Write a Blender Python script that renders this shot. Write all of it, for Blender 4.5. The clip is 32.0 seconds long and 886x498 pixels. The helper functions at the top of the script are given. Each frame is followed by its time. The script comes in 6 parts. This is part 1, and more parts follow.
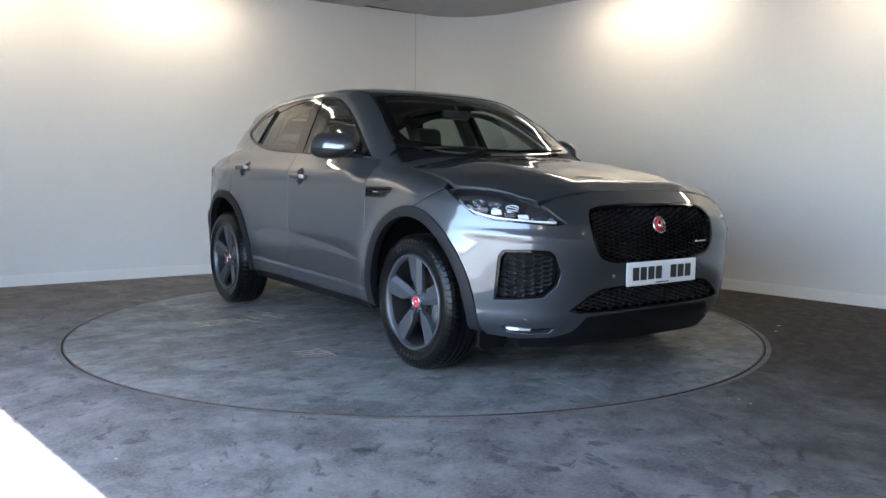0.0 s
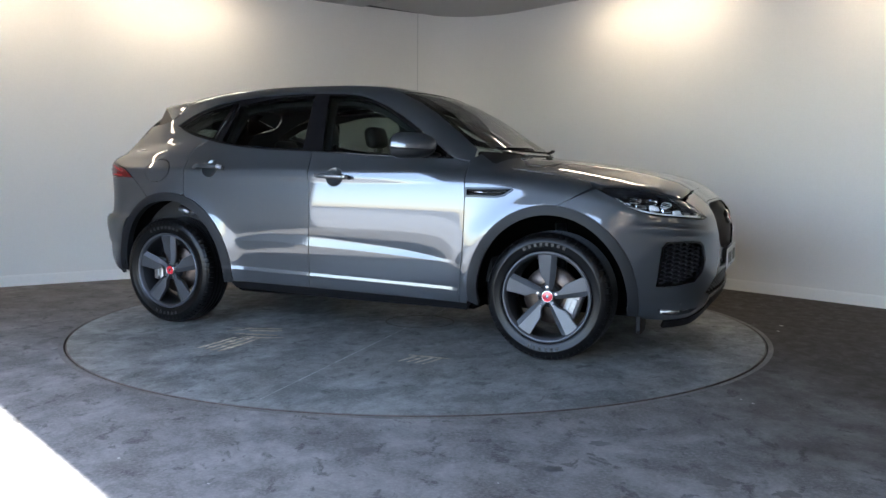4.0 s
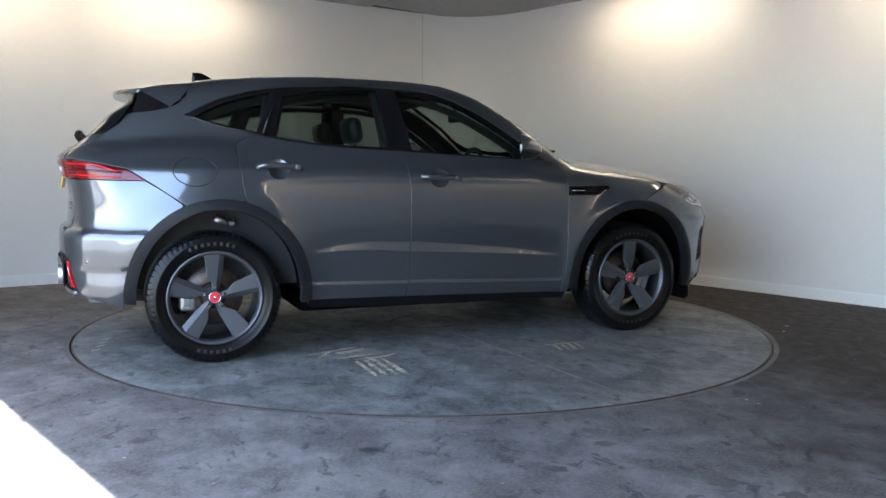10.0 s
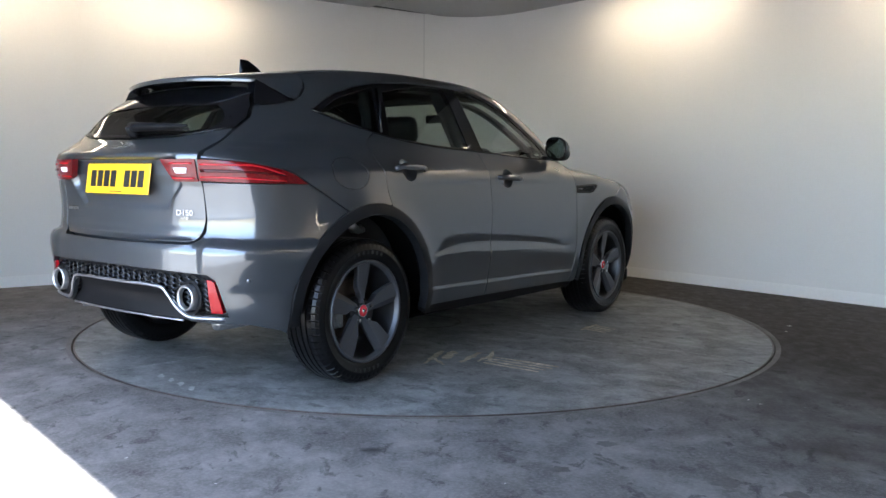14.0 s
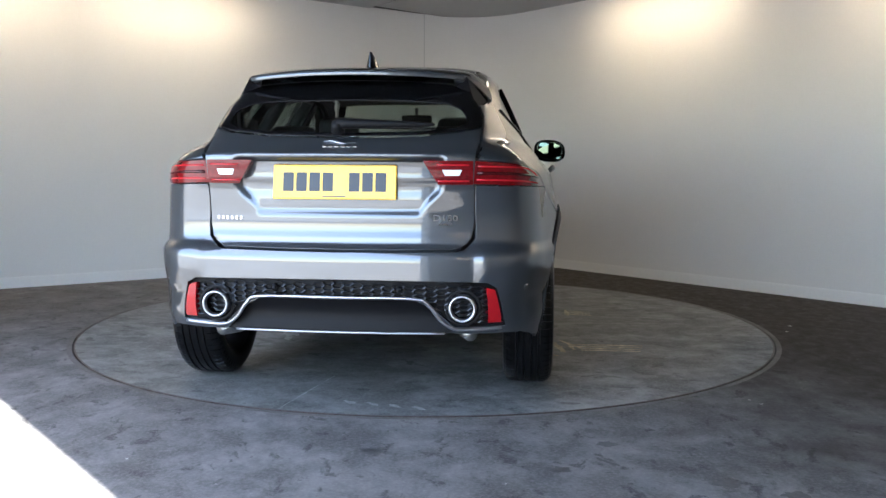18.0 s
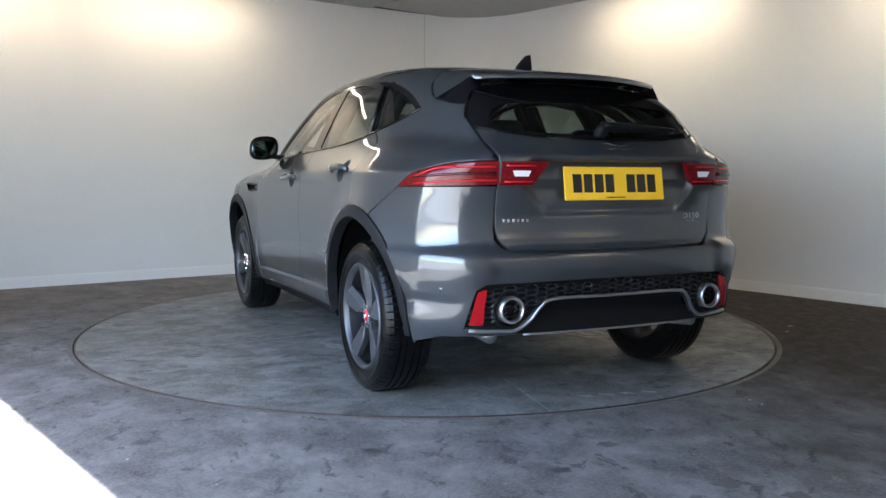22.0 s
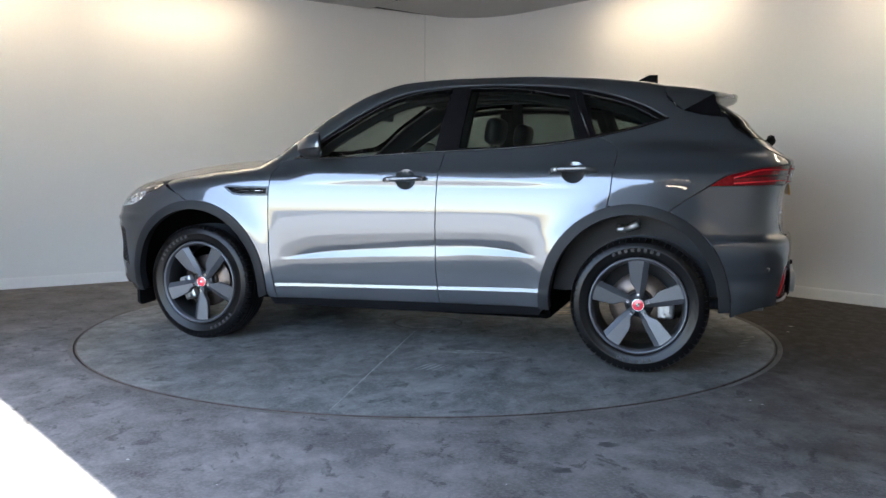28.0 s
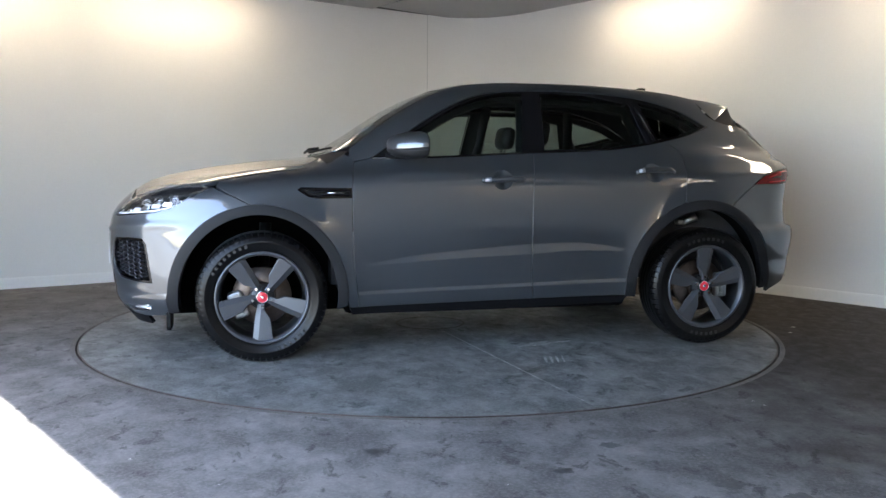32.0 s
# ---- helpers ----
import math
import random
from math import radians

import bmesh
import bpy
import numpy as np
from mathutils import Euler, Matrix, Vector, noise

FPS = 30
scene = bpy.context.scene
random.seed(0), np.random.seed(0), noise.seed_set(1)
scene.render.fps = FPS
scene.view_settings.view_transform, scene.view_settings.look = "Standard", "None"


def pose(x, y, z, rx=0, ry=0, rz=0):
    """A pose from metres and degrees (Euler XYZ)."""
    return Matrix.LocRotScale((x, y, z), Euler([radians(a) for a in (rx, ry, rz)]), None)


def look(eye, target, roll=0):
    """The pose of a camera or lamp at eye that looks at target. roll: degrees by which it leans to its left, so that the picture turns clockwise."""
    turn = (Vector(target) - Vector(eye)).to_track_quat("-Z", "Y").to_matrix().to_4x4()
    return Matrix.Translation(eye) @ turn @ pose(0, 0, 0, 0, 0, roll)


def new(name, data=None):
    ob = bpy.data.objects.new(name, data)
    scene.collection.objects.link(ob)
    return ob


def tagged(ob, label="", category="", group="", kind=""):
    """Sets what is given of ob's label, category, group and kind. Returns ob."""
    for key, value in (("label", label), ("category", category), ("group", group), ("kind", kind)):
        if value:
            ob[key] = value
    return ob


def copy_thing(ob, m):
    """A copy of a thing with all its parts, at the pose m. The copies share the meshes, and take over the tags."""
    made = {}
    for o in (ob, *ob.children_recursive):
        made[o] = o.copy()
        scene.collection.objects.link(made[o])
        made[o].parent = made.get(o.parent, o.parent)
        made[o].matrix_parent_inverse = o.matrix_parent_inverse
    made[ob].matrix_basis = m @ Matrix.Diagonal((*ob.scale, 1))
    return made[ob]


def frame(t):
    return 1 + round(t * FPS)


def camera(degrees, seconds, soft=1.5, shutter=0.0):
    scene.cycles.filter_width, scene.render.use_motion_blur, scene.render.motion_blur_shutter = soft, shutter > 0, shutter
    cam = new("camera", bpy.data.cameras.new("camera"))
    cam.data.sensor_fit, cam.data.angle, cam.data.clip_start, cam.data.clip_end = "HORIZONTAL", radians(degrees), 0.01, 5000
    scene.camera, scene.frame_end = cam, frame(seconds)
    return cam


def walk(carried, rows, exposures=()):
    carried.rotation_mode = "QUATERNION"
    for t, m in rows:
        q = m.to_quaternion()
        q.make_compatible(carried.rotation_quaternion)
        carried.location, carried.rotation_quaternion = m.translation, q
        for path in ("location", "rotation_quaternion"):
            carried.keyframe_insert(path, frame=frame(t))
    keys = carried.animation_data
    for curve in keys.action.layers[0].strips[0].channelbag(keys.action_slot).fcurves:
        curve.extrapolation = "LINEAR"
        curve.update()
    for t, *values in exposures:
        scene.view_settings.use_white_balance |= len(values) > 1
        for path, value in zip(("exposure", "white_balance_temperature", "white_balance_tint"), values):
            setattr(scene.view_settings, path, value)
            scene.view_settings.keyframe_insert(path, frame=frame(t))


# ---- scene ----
EXPOSURES = [(0, 3.44, 5860, 10), (3, 3.34, 5880, 10), (6, 3.16, 6080, 10), (8, 3.26, 6060, 10), (11, 3.33, 5950, 10), (17, 3.24, 6080, 10), (20, 3.28, 6080, 10), (24, 3.44, 6050, 10), (28, 3.26, 6100, 10), (32, 3.42, 6110, 10)]
cam = camera(55.81, 32.0)
EYE = (0.0, -5.806, 1.059)


def hold(yaw, down, lean):
    """The camera's pose from its small drift: degrees of yaw, downward tilt and lean."""
    return pose(*EYE, 90 - down, 0, yaw) @ pose(0, 0, 0, 0, 0, lean)


walk(cam, [(0, hold(-1.70, 5.35, 0.48)), (3, hold(-1.60, 5.36, 0.49)), (6, hold(-1.44, 5.37, 0.49)),
           (9, hold(-1.27, 5.37, 0.47)), (13, hold(-1.12, 5.36, 0.42)), (16, hold(-1.08, 5.34, 0.38)), (19, hold(-1.07, 5.32, 0.33)),
           (23, hold(-1.05, 5.31, 0.30)), (28, hold(-1.02, 5.29, 0.31)), (30, hold(-0.91, 5.29, 0.34)),
           (32, hold(-0.87, 5.28, 0.36))], EXPOSURES)

# ---- light ----
SUN_AZ, SUN_EL = 234.0, 59.6     # degrees: the way to the sun, counted from +x towards +y
world = bpy.data.worlds.new("world")
scene.world = world
world.use_nodes = True
wn = world.node_tree
sky = wn.nodes.new("ShaderNodeTexSky")
sky.sky_type, sky.sun_disc = "NISHITA", False
sky.sun_elevation, sky.sun_rotation = radians(SUN_EL), radians(90 - SUN_AZ)
wn.nodes["Background"].inputs["Strength"].default_value = 0.15
wn.links.new(sky.outputs["Color"], wn.nodes["Background"].inputs["Color"])
sun = new("sun", bpy.data.lights.new("sun", "SUN"))
sun.data.energy, sun.data.angle, sun.data.color = 5.0, radians(0.6), (1.0, 0.95, 0.88)
sun_way = Vector((math.cos(radians(SUN_AZ)) * math.cos(radians(SUN_EL)), math.sin(radians(SUN_AZ)) * math.cos(radians(SUN_EL)), math.sin(radians(SUN_EL))))
sun.matrix_basis = look(sun_way * 20, (0, 0, 0))


# ---- materials ----
def material(name, colour, rough=0.5, metal=0.0, grain=0.0, scale=40.0, bump=0.0, coat=0.0, stain=0.0, stain_scale=3.0, rough_var=0.0, **more):
    """A principled material with fine grain, larger stains and fine relief, in object space."""
    m = bpy.data.materials.new(name)
    m.use_nodes = True
    nt = m.node_tree
    b = nt.nodes["Principled BSDF"]
    b.inputs["Base Color"].default_value = (*colour, 1)
    b.inputs["Roughness"].default_value, b.inputs["Metallic"].default_value = rough, metal
    b.inputs["Coat Weight"].default_value, b.inputs["Coat Roughness"].default_value = coat, 0.03
    for key, value in more.items():
        b.inputs[key.replace("_", " ")].default_value = value
    if grain or bump or stain or rough_var:
        co = nt.nodes.new("ShaderNodeTexCoord")
        fine = nt.nodes.new("ShaderNodeTexNoise")
        fine.inputs["Scale"].default_value, fine.inputs["Detail"].default_value = scale, 5
        wide = nt.nodes.new("ShaderNodeTexNoise")
        wide.inputs["Scale"].default_value, wide.inputs["Detail"].default_value = stain_scale, 6
        for n in (fine, wide):
            nt.links.new(co.outputs["Object"], n.inputs["Vector"])
        last = None
        for tex, amount in ((fine, grain), (wide, stain)):
            if not amount:
                continue
            ramp = nt.nodes.new("ShaderNodeMapRange")
            ramp.inputs["From Min"].default_value, ramp.inputs["From Max"].default_value = 0.3, 0.7
            ramp.inputs["To Min"].default_value, ramp.inputs["To Max"].default_value = 1 - amount, 1 + amount
            nt.links.new(tex.outputs["Fac"], ramp.inputs["Value"])
            mul = nt.nodes.new("ShaderNodeVectorMath")
            mul.operation = "SCALE"
            mul.inputs[0].default_value = colour
            if last:
                nt.links.new(last, mul.inputs[0])
            nt.links.new(ramp.outputs["Result"], mul.inputs["Scale"])
            last = mul.outputs["Vector"]
        if last:
            nt.links.new(last, b.inputs["Base Color"])
        if rough_var:
            rr = nt.nodes.new("ShaderNodeMapRange")
            rr.inputs["From Min"].default_value, rr.inputs["From Max"].default_value = 0.3, 0.7
            rr.inputs["To Min"].default_value, rr.inputs["To Max"].default_value = rough - rough_var, rough + rough_var
            nt.links.new(wide.outputs["Fac"], rr.inputs["Value"])
            nt.links.new(rr.outputs["Result"], b.inputs["Roughness"])
        if bump:
            bp = nt.nodes.new("ShaderNodeBump")
            bp.inputs["Strength"].default_value, bp.inputs["Distance"].default_value = bump, 0.004
            nt.links.new(fine.outputs["Fac"], bp.inputs["Height"])
            nt.links.new(bp.outputs["Normal"], b.inputs["Normal"])
    return m


wall_paint = material("wall_paint", (0.72, 0.71, 0.69), 0.55, grain=0.015, scale=60, stain=0.025, stain_scale=0.7, bump=0.04)
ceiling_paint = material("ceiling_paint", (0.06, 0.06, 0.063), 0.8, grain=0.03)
# paler copy of the ceiling colour, for the part near the lamps
ceiling_wash_paint = material("ceiling_wash_paint", (0.42, 0.42, 0.42), 0.8, grain=0.03)
joint_grey = material("joint_grey", (0.50, 0.50, 0.49), 0.7, grain=0.03)
gloss_white = material("gloss_white", (0.78, 0.77, 0.75), 0.35, grain=0.02)


def floor_material(name, dark, light, warm, shine=0.42, gloss=0.2, dirt_shade=None):
    """Trowelled, worn concrete: wide patches, brushed mottling, grime, fine grain and pale specks; dirt_shade browns
    and dims one side.
    """
    m = bpy.data.materials.new(name)
    m.use_nodes = True
    nt = m.node_tree
    b = nt.nodes["Principled BSDF"]
    co = nt.nodes.new("ShaderNodeTexCoord")

    def tex(scale, detail, rough, twist=0.0, stretch=(1, 1, 1), turn=0.0):
        mp = nt.nodes.new("ShaderNodeMapping")
        mp.inputs["Scale"].default_value, mp.inputs["Rotation"].default_value = stretch, (0, 0, turn)
        n = nt.nodes.new("ShaderNodeTexNoise")
        n.inputs["Scale"].default_value, n.inputs["Detail"].default_value = scale, detail
        n.inputs["Roughness"].default_value, n.inputs["Distortion"].default_value = rough, twist
        nt.links.new(co.outputs["Object"], mp.inputs["Vector"])
        nt.links.new(mp.outputs["Vector"], n.inputs["Vector"])
        return n.outputs["Fac"]

    def ramp(src, lo, hi, a=0.0, c=1.0):
        r = nt.nodes.new("ShaderNodeMapRange")
        r.inputs["From Min"].default_value, r.inputs["From Max"].default_value = lo, hi
        r.inputs["To Min"].default_value, r.inputs["To Max"].default_value = a, c
        nt.links.new(src, r.inputs["Value"])
        return r.outputs["Result"]

    def mix(fac, a, c, how="MIX"):
        x = nt.nodes.new("ShaderNodeMix")
        x.data_type, x.blend_type = "RGBA", how
        for socket, v in ((x.inputs[0], fac), (x.inputs[6], a), (x.inputs[7], c)):
            if isinstance(v, (int, float)):
                socket.default_value = v
            elif isinstance(v, tuple):
                socket.default_value = (*v, 1)
            else:
                nt.links.new(v, socket)
        return x.outputs[2]

    wide, mid, brush = tex(0.55, 6, 0.6, 0.3), tex(3.6, 10, 0.72, 0.25, (1.05, 0.85, 1), 0.5), tex(11.0, 9, 0.74, 0.4, (1.1, 0.8, 1), -0.35)
    fine, blot, speck = tex(70, 4, 0.6), tex(9.0, 8, 0.66, 0.5, (1.0, 0.7, 1), 0.9), tex(55, 2, 0.5)
    col = mix(ramp(mid, 0.42, 0.60), dark, light)
    col = mix(ramp(brush, 0.48, 0.62, 0.0, 0.45), col, mix(0.5, light, (0.16, 0.165, 0.165)))
    col = mix(ramp(wide, 0.42, 0.68, 0.0, 0.75), col, warm)
    col = mix(ramp(blot, 0.57, 0.63, 0.0, 0.7), col, tuple(v * 0.45 for v in dark))
    col = mix(ramp(fine, 0.45, 0.75, 0.0, 0.35), col, tuple(v * 1.5 for v in light), "MIX")
    if dirt_shade:                                # brown soiling to the right, darkened further in place of the doorway light's falloff
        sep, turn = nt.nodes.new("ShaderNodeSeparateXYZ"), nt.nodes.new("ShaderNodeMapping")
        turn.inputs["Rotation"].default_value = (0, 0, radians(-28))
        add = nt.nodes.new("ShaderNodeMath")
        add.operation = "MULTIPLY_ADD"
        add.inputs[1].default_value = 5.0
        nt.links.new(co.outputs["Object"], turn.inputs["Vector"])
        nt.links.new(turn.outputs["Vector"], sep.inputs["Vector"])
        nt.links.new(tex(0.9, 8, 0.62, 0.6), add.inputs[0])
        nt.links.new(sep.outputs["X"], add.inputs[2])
        col = mix(ramp(add.outputs["Value"], 2.0, 3.9, 0.0, 0.93), col, dirt_shade)
    col = mix(ramp(speck, 0.74, 0.78, 0.0, 0.6), col, (0.32, 0.31, 0.29))
    b.inputs["Specular IOR Level"].default_value = gloss
    nt.links.new(col, b.inputs["Base Color"])
    nt.links.new(ramp(brush, 0.35, 0.65, shine - 0.13, shine + 0.16), b.inputs["Roughness"])
    bump = nt.nodes.new("ShaderNodeBump")
    bump.inputs["Strength"].default_value, bump.inputs["Distance"].default_value = 0.25, 0.003
    nt.links.new(mid, bump.inputs["Height"])
    b2 = nt.nodes.new("ShaderNodeBump")
    b2.inputs["Strength"].default_value, b2.inputs["Distance"].default_value = 0.12, 0.001
    nt.links.new(fine, b2.inputs["Height"])
    nt.links.new(bump.outputs["Normal"], b2.inputs["Normal"])
    nt.links.new(b2.outputs["Normal"], b.inputs["Normal"])
    return m


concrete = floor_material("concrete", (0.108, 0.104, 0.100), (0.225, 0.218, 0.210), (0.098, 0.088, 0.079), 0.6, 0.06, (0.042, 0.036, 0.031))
deck_concrete = floor_material("deck_concrete", (0.072, 0.076, 0.075), (0.262, 0.270, 0.266), (0.135, 0.131, 0.119), 0.44)
chip_pale = material("chip_pale", (0.50, 0.48, 0.45), 0.8, grain=0.1, scale=60)
pale_concrete = material("pale_concrete", (0.23, 0.225, 0.215), 0.8, grain=0.1, scale=20, stain=0.15, stain_scale=0.8)
chalk = material("chalk", (0.36, 0.36, 0.35), 0.8, grain=0.3, scale=60, stain=0.3, stain_scale=14)
scrape = material("scrape", (0.47, 0.40, 0.30), 0.8, grain=0.35, scale=60, stain=0.35, stain_scale=12)
edge_concrete = material("edge_concrete", (0.125, 0.116, 0.108), 0.7, grain=0.25, scale=50, stain=0.3, stain_scale=4)
oil_stain = material("oil_stain", (0.062, 0.060, 0.059), 0.55, grain=0.3, scale=50, stain=0.3, stain_scale=8)
ring_steel = material("ring_steel", (0.080, 0.060, 0.052), 0.5, metal=0.2, grain=0.35, scale=20, stain=0.3, stain_scale=3)
paint = material("car_paint", (0.041, 0.048, 0.056), 0.43, metal=0.5, grain=0.08, scale=1400, coat=1.0, Coat_IOR=1.77)
arch_plastic = material("arch_plastic", (0.0085, 0.0093, 0.011), 0.55, grain=0.1, scale=300, bump=0.03, Specular_IOR_Level=0.25)
black_plastic = material("black_plastic", (0.006, 0.006, 0.007), 0.5, grain=0.15, scale=250, bump=0.05, Specular_IOR_Level=0.12)
mesh_plastic = material("mesh_plastic", (0.012, 0.013, 0.015), 0.3, Specular_IOR_Level=0.5)
black_gloss = material("black_gloss", (0.005, 0.005, 0.006), 0.08, Specular_IOR_Level=0.35)
grille_black = material("grille_black", (0.007, 0.007, 0.008), 0.35, Specular_IOR_Level=0.35)
# near black: tailpipe soot, and the deep shade of wells, underbody and door gaps
soot_shade = material("soot_shade", (0.0018, 0.0018, 0.0018), 0.85, grain=0.2, Specular_IOR_Level=0.05)
rubber = material("rubber", (0.0042, 0.0042, 0.0046), 0.28, grain=0.2, scale=60, stain=0.2, stain_scale=6, bump=0.02, Specular_IOR_Level=0.2)
rubber_light = material("rubber_light", (0.013, 0.013, 0.013), 0.6, grain=0.1)
alloy_grey = material("alloy_grey", (0.078, 0.082, 0.092), 0.40, metal=0.55, grain=0.06, scale=500)
alloy_dark = material("alloy_dark", (0.022, 0.023, 0.026), 0.34, metal=0.4, grain=0.08, scale=300)
chrome = material("chrome", (0.78, 0.78, 0.79), 0.08, metal=1.0)
chrome_dark = material("chrome_dark", (0.45, 0.46, 0.48), 0.15, metal=1.0)
satin_silver = material("satin_silver", (0.42, 0.43, 0.45), 0.3, metal=0.9)
disc_steel = material("disc_steel", (0.095, 0.075, 0.064), 0.38, metal=0.9, grain=0.2, scale=30, stain=0.2, stain_scale=8)
caliper_metal = material("caliper_metal", (0.30, 0.31, 0.32), 0.35, metal=0.85, grain=0.15, scale=50)
badge_red = material("badge_red", (0.55, 0.03, 0.045), 0.25, coat=0.6)
lamp_red = material("lamp_red", (0.11, 0.003, 0.005), 0.2, grain=0.25, scale=70, coat=0.5, Specular_IOR_Level=0.2)
lamp_red_lit = material("lamp_red_lit", (0.40, 0.012, 0.018), 0.25, coat=0.5, Specular_IOR_Level=0.2)
lamp_red_bright = material("lamp_red_bright", (0.30, 0.006, 0.010), 0.25, grain=0.12, scale=200, coat=0.5, Specular_IOR_Level=0.2)
lamp_dark = material("lamp_dark", (0.05, 0.004, 0.005), 0.25, coat=0.5, Specular_IOR_Level=0.2)
lamp_white = material("lamp_white", (0.75, 0.77, 0.80), 0.25, coat=0.5)
lamp_chrome = material("lamp_chrome", (0.85, 0.86, 0.88), 0.15, metal=1.0)
lamp_black = material("lamp_black", (0.012, 0.012, 0.014), 0.2, coat=0.5)
plate_white = material("plate_white", (0.78, 0.79, 0.80), 0.3, grain=0.03, scale=400, coat=0.3)
plate_yellow = material("plate_yellow", (0.80, 0.48, 0.012), 0.3, grain=0.03, scale=400, coat=0.3)
plate_black = material("plate_black", (0.012, 0.012, 0.012), 0.35)
leather = material("leather", (0.022, 0.022, 0.023), 0.45, grain=0.08, scale=40, bump=0.02)
cloth_dark = material("cloth_dark", (0.02, 0.02, 0.021), 0.85, grain=0.08, scale=40)
cloth_light = material("cloth_light", (0.09, 0.09, 0.088), 0.9, grain=0.04, scale=40)
dash_black = material("dash_black", (0.015, 0.015, 0.016), 0.55, grain=0.06, scale=40)
mirror_glass = material("mirror_glass", (0.36, 0.40, 0.39), 0.02, metal=1.0)


def glass(name, tint, gloss=0.0):
    """Thin glass: lets tinted light straight through and mirrors by its angle."""
    m = bpy.data.materials.new(name)
    m.use_nodes = True
    nt = m.node_tree
    nt.nodes.remove(nt.nodes["Principled BSDF"])
    clear, shine, mix, facing, power, fres = (nt.nodes.new(k) for k in ("ShaderNodeBsdfTransparent", "ShaderNodeBsdfGlossy", "ShaderNodeMixShader", "ShaderNodeLayerWeight", "ShaderNodeMath", "ShaderNodeMapRange"))
    clear.inputs["Color"].default_value = (*tint, 1)
    shine.inputs["Roughness"].default_value = gloss
    facing.inputs["Blend"].default_value = 0.5
    power.operation, power.inputs[1].default_value = "POWER", 4.2
    fres.inputs["To Min"].default_value = 0.06
    nt.links.new(facing.outputs["Facing"], power.inputs[0])
    nt.links.new(power.outputs["Value"], fres.inputs["Value"])
    nt.links.new(fres.outputs["Result"], mix.inputs["Fac"])
    nt.links.new(clear.outputs["BSDF"], mix.inputs[1])
    nt.links.new(shine.outputs["BSDF"], mix.inputs[2])
    nt.links.new(mix.outputs["Shader"], nt.nodes["Material Output"].inputs["Surface"])
    return m


glass_clear = glass("glass_clear", (0.74, 0.79, 0.76))
glass_side = glass("glass_side", (0.50, 0.565, 0.535))
glass_dark = glass("glass_dark", (0.40, 0.455, 0.425))
glass_lens = glass("glass_lens", (0.93, 0.94, 0.95))

lamp_glow = bpy.data.materials.new("lamp_glow")
lamp_glow.use_nodes = True
lamp_glow.node_tree.nodes["Principled BSDF"].inputs["Emission Color"].default_value = (1.0, 0.82, 0.6, 1)
lamp_glow.node_tree.nodes["Principled BSDF"].inputs["Emission Strength"].default_value = 2.0
LAMP_POWER = 1.08


# ---- tools for shapes ----
def part(name, bm, mat, parent=None, label="", smooth=False):
    """Links a bmesh as one mesh object, under a thing or part where one is given."""
    me = bpy.data.meshes.new(name)
    bm.to_mesh(me)
    bm.free()
    return mesh_part(name, me, mat, parent, label, smooth)


def mesh_part(name, me, mat, parent=None, label="", smooth=False):
    for m in (mat if isinstance(mat, (list, tuple)) else [mat]):
        me.materials.append(m)
    if smooth:
        me.polygons.foreach_set("use_smooth", [True] * len(me.polygons))
    ob = new(name, me)
    if parent:
        ob.parent = parent
    if label:
        ob["label"] = label
    return ob


def box(bm, lo, hi, bevel=0.0, turn=None):
    """Adds a box between two corners, with rounded edges."""
    lo, hi = Vector(lo), Vector(hi)
    m = Matrix.Translation((lo + hi) / 2) @ Matrix.Diagonal((*(hi - lo), 1))
    got = bmesh.ops.create_cube(bm, size=1, matrix=(turn @ m) if turn else m)["verts"]
    if bevel:
        edges = list({e for v in got for e in v.link_edges})
        bmesh.ops.bevel(bm, geom=edges, offset=bevel, segments=2, affect="EDGES", profile=0.5)
    return got


def prism(bm, outline, depth, at=Matrix.Identity(4)):
    """Adds a flat outline (x, y) raised by depth along z, placed by a matrix."""
    lo = [bm.verts.new(at @ Vector((x, y, 0))) for x, y in outline]
    hi = [bm.verts.new(at @ Vector((x, y, depth))) for x, y in outline]
    bm.faces.new(lo[::-1]), bm.faces.new(hi)
    n = len(outline)
    for i in range(n):
        bm.faces.new((lo[i], lo[(i + 1) % n], hi[(i + 1) % n], hi[i]))


def lathe(bm, profile, at=Matrix.Identity(4), steps=48, closed=False):
    """Turns a profile of (radius, height) round the z axis."""
    rings = []
    for r, h in profile:
        rings.append([bm.verts.new(at @ Vector((r * math.cos(2 * math.pi * k / steps), r * math.sin(2 * math.pi * k / steps), h))) for k in range(steps)])
    pairs = list(zip(rings, rings[1:])) + ([(rings[-1], rings[0])] if closed else [])
    for a, b in pairs:
        for k in range(steps):
            bm.faces.new((a[k], a[(k + 1) % steps], b[(k + 1) % steps], b[k]))
    return rings


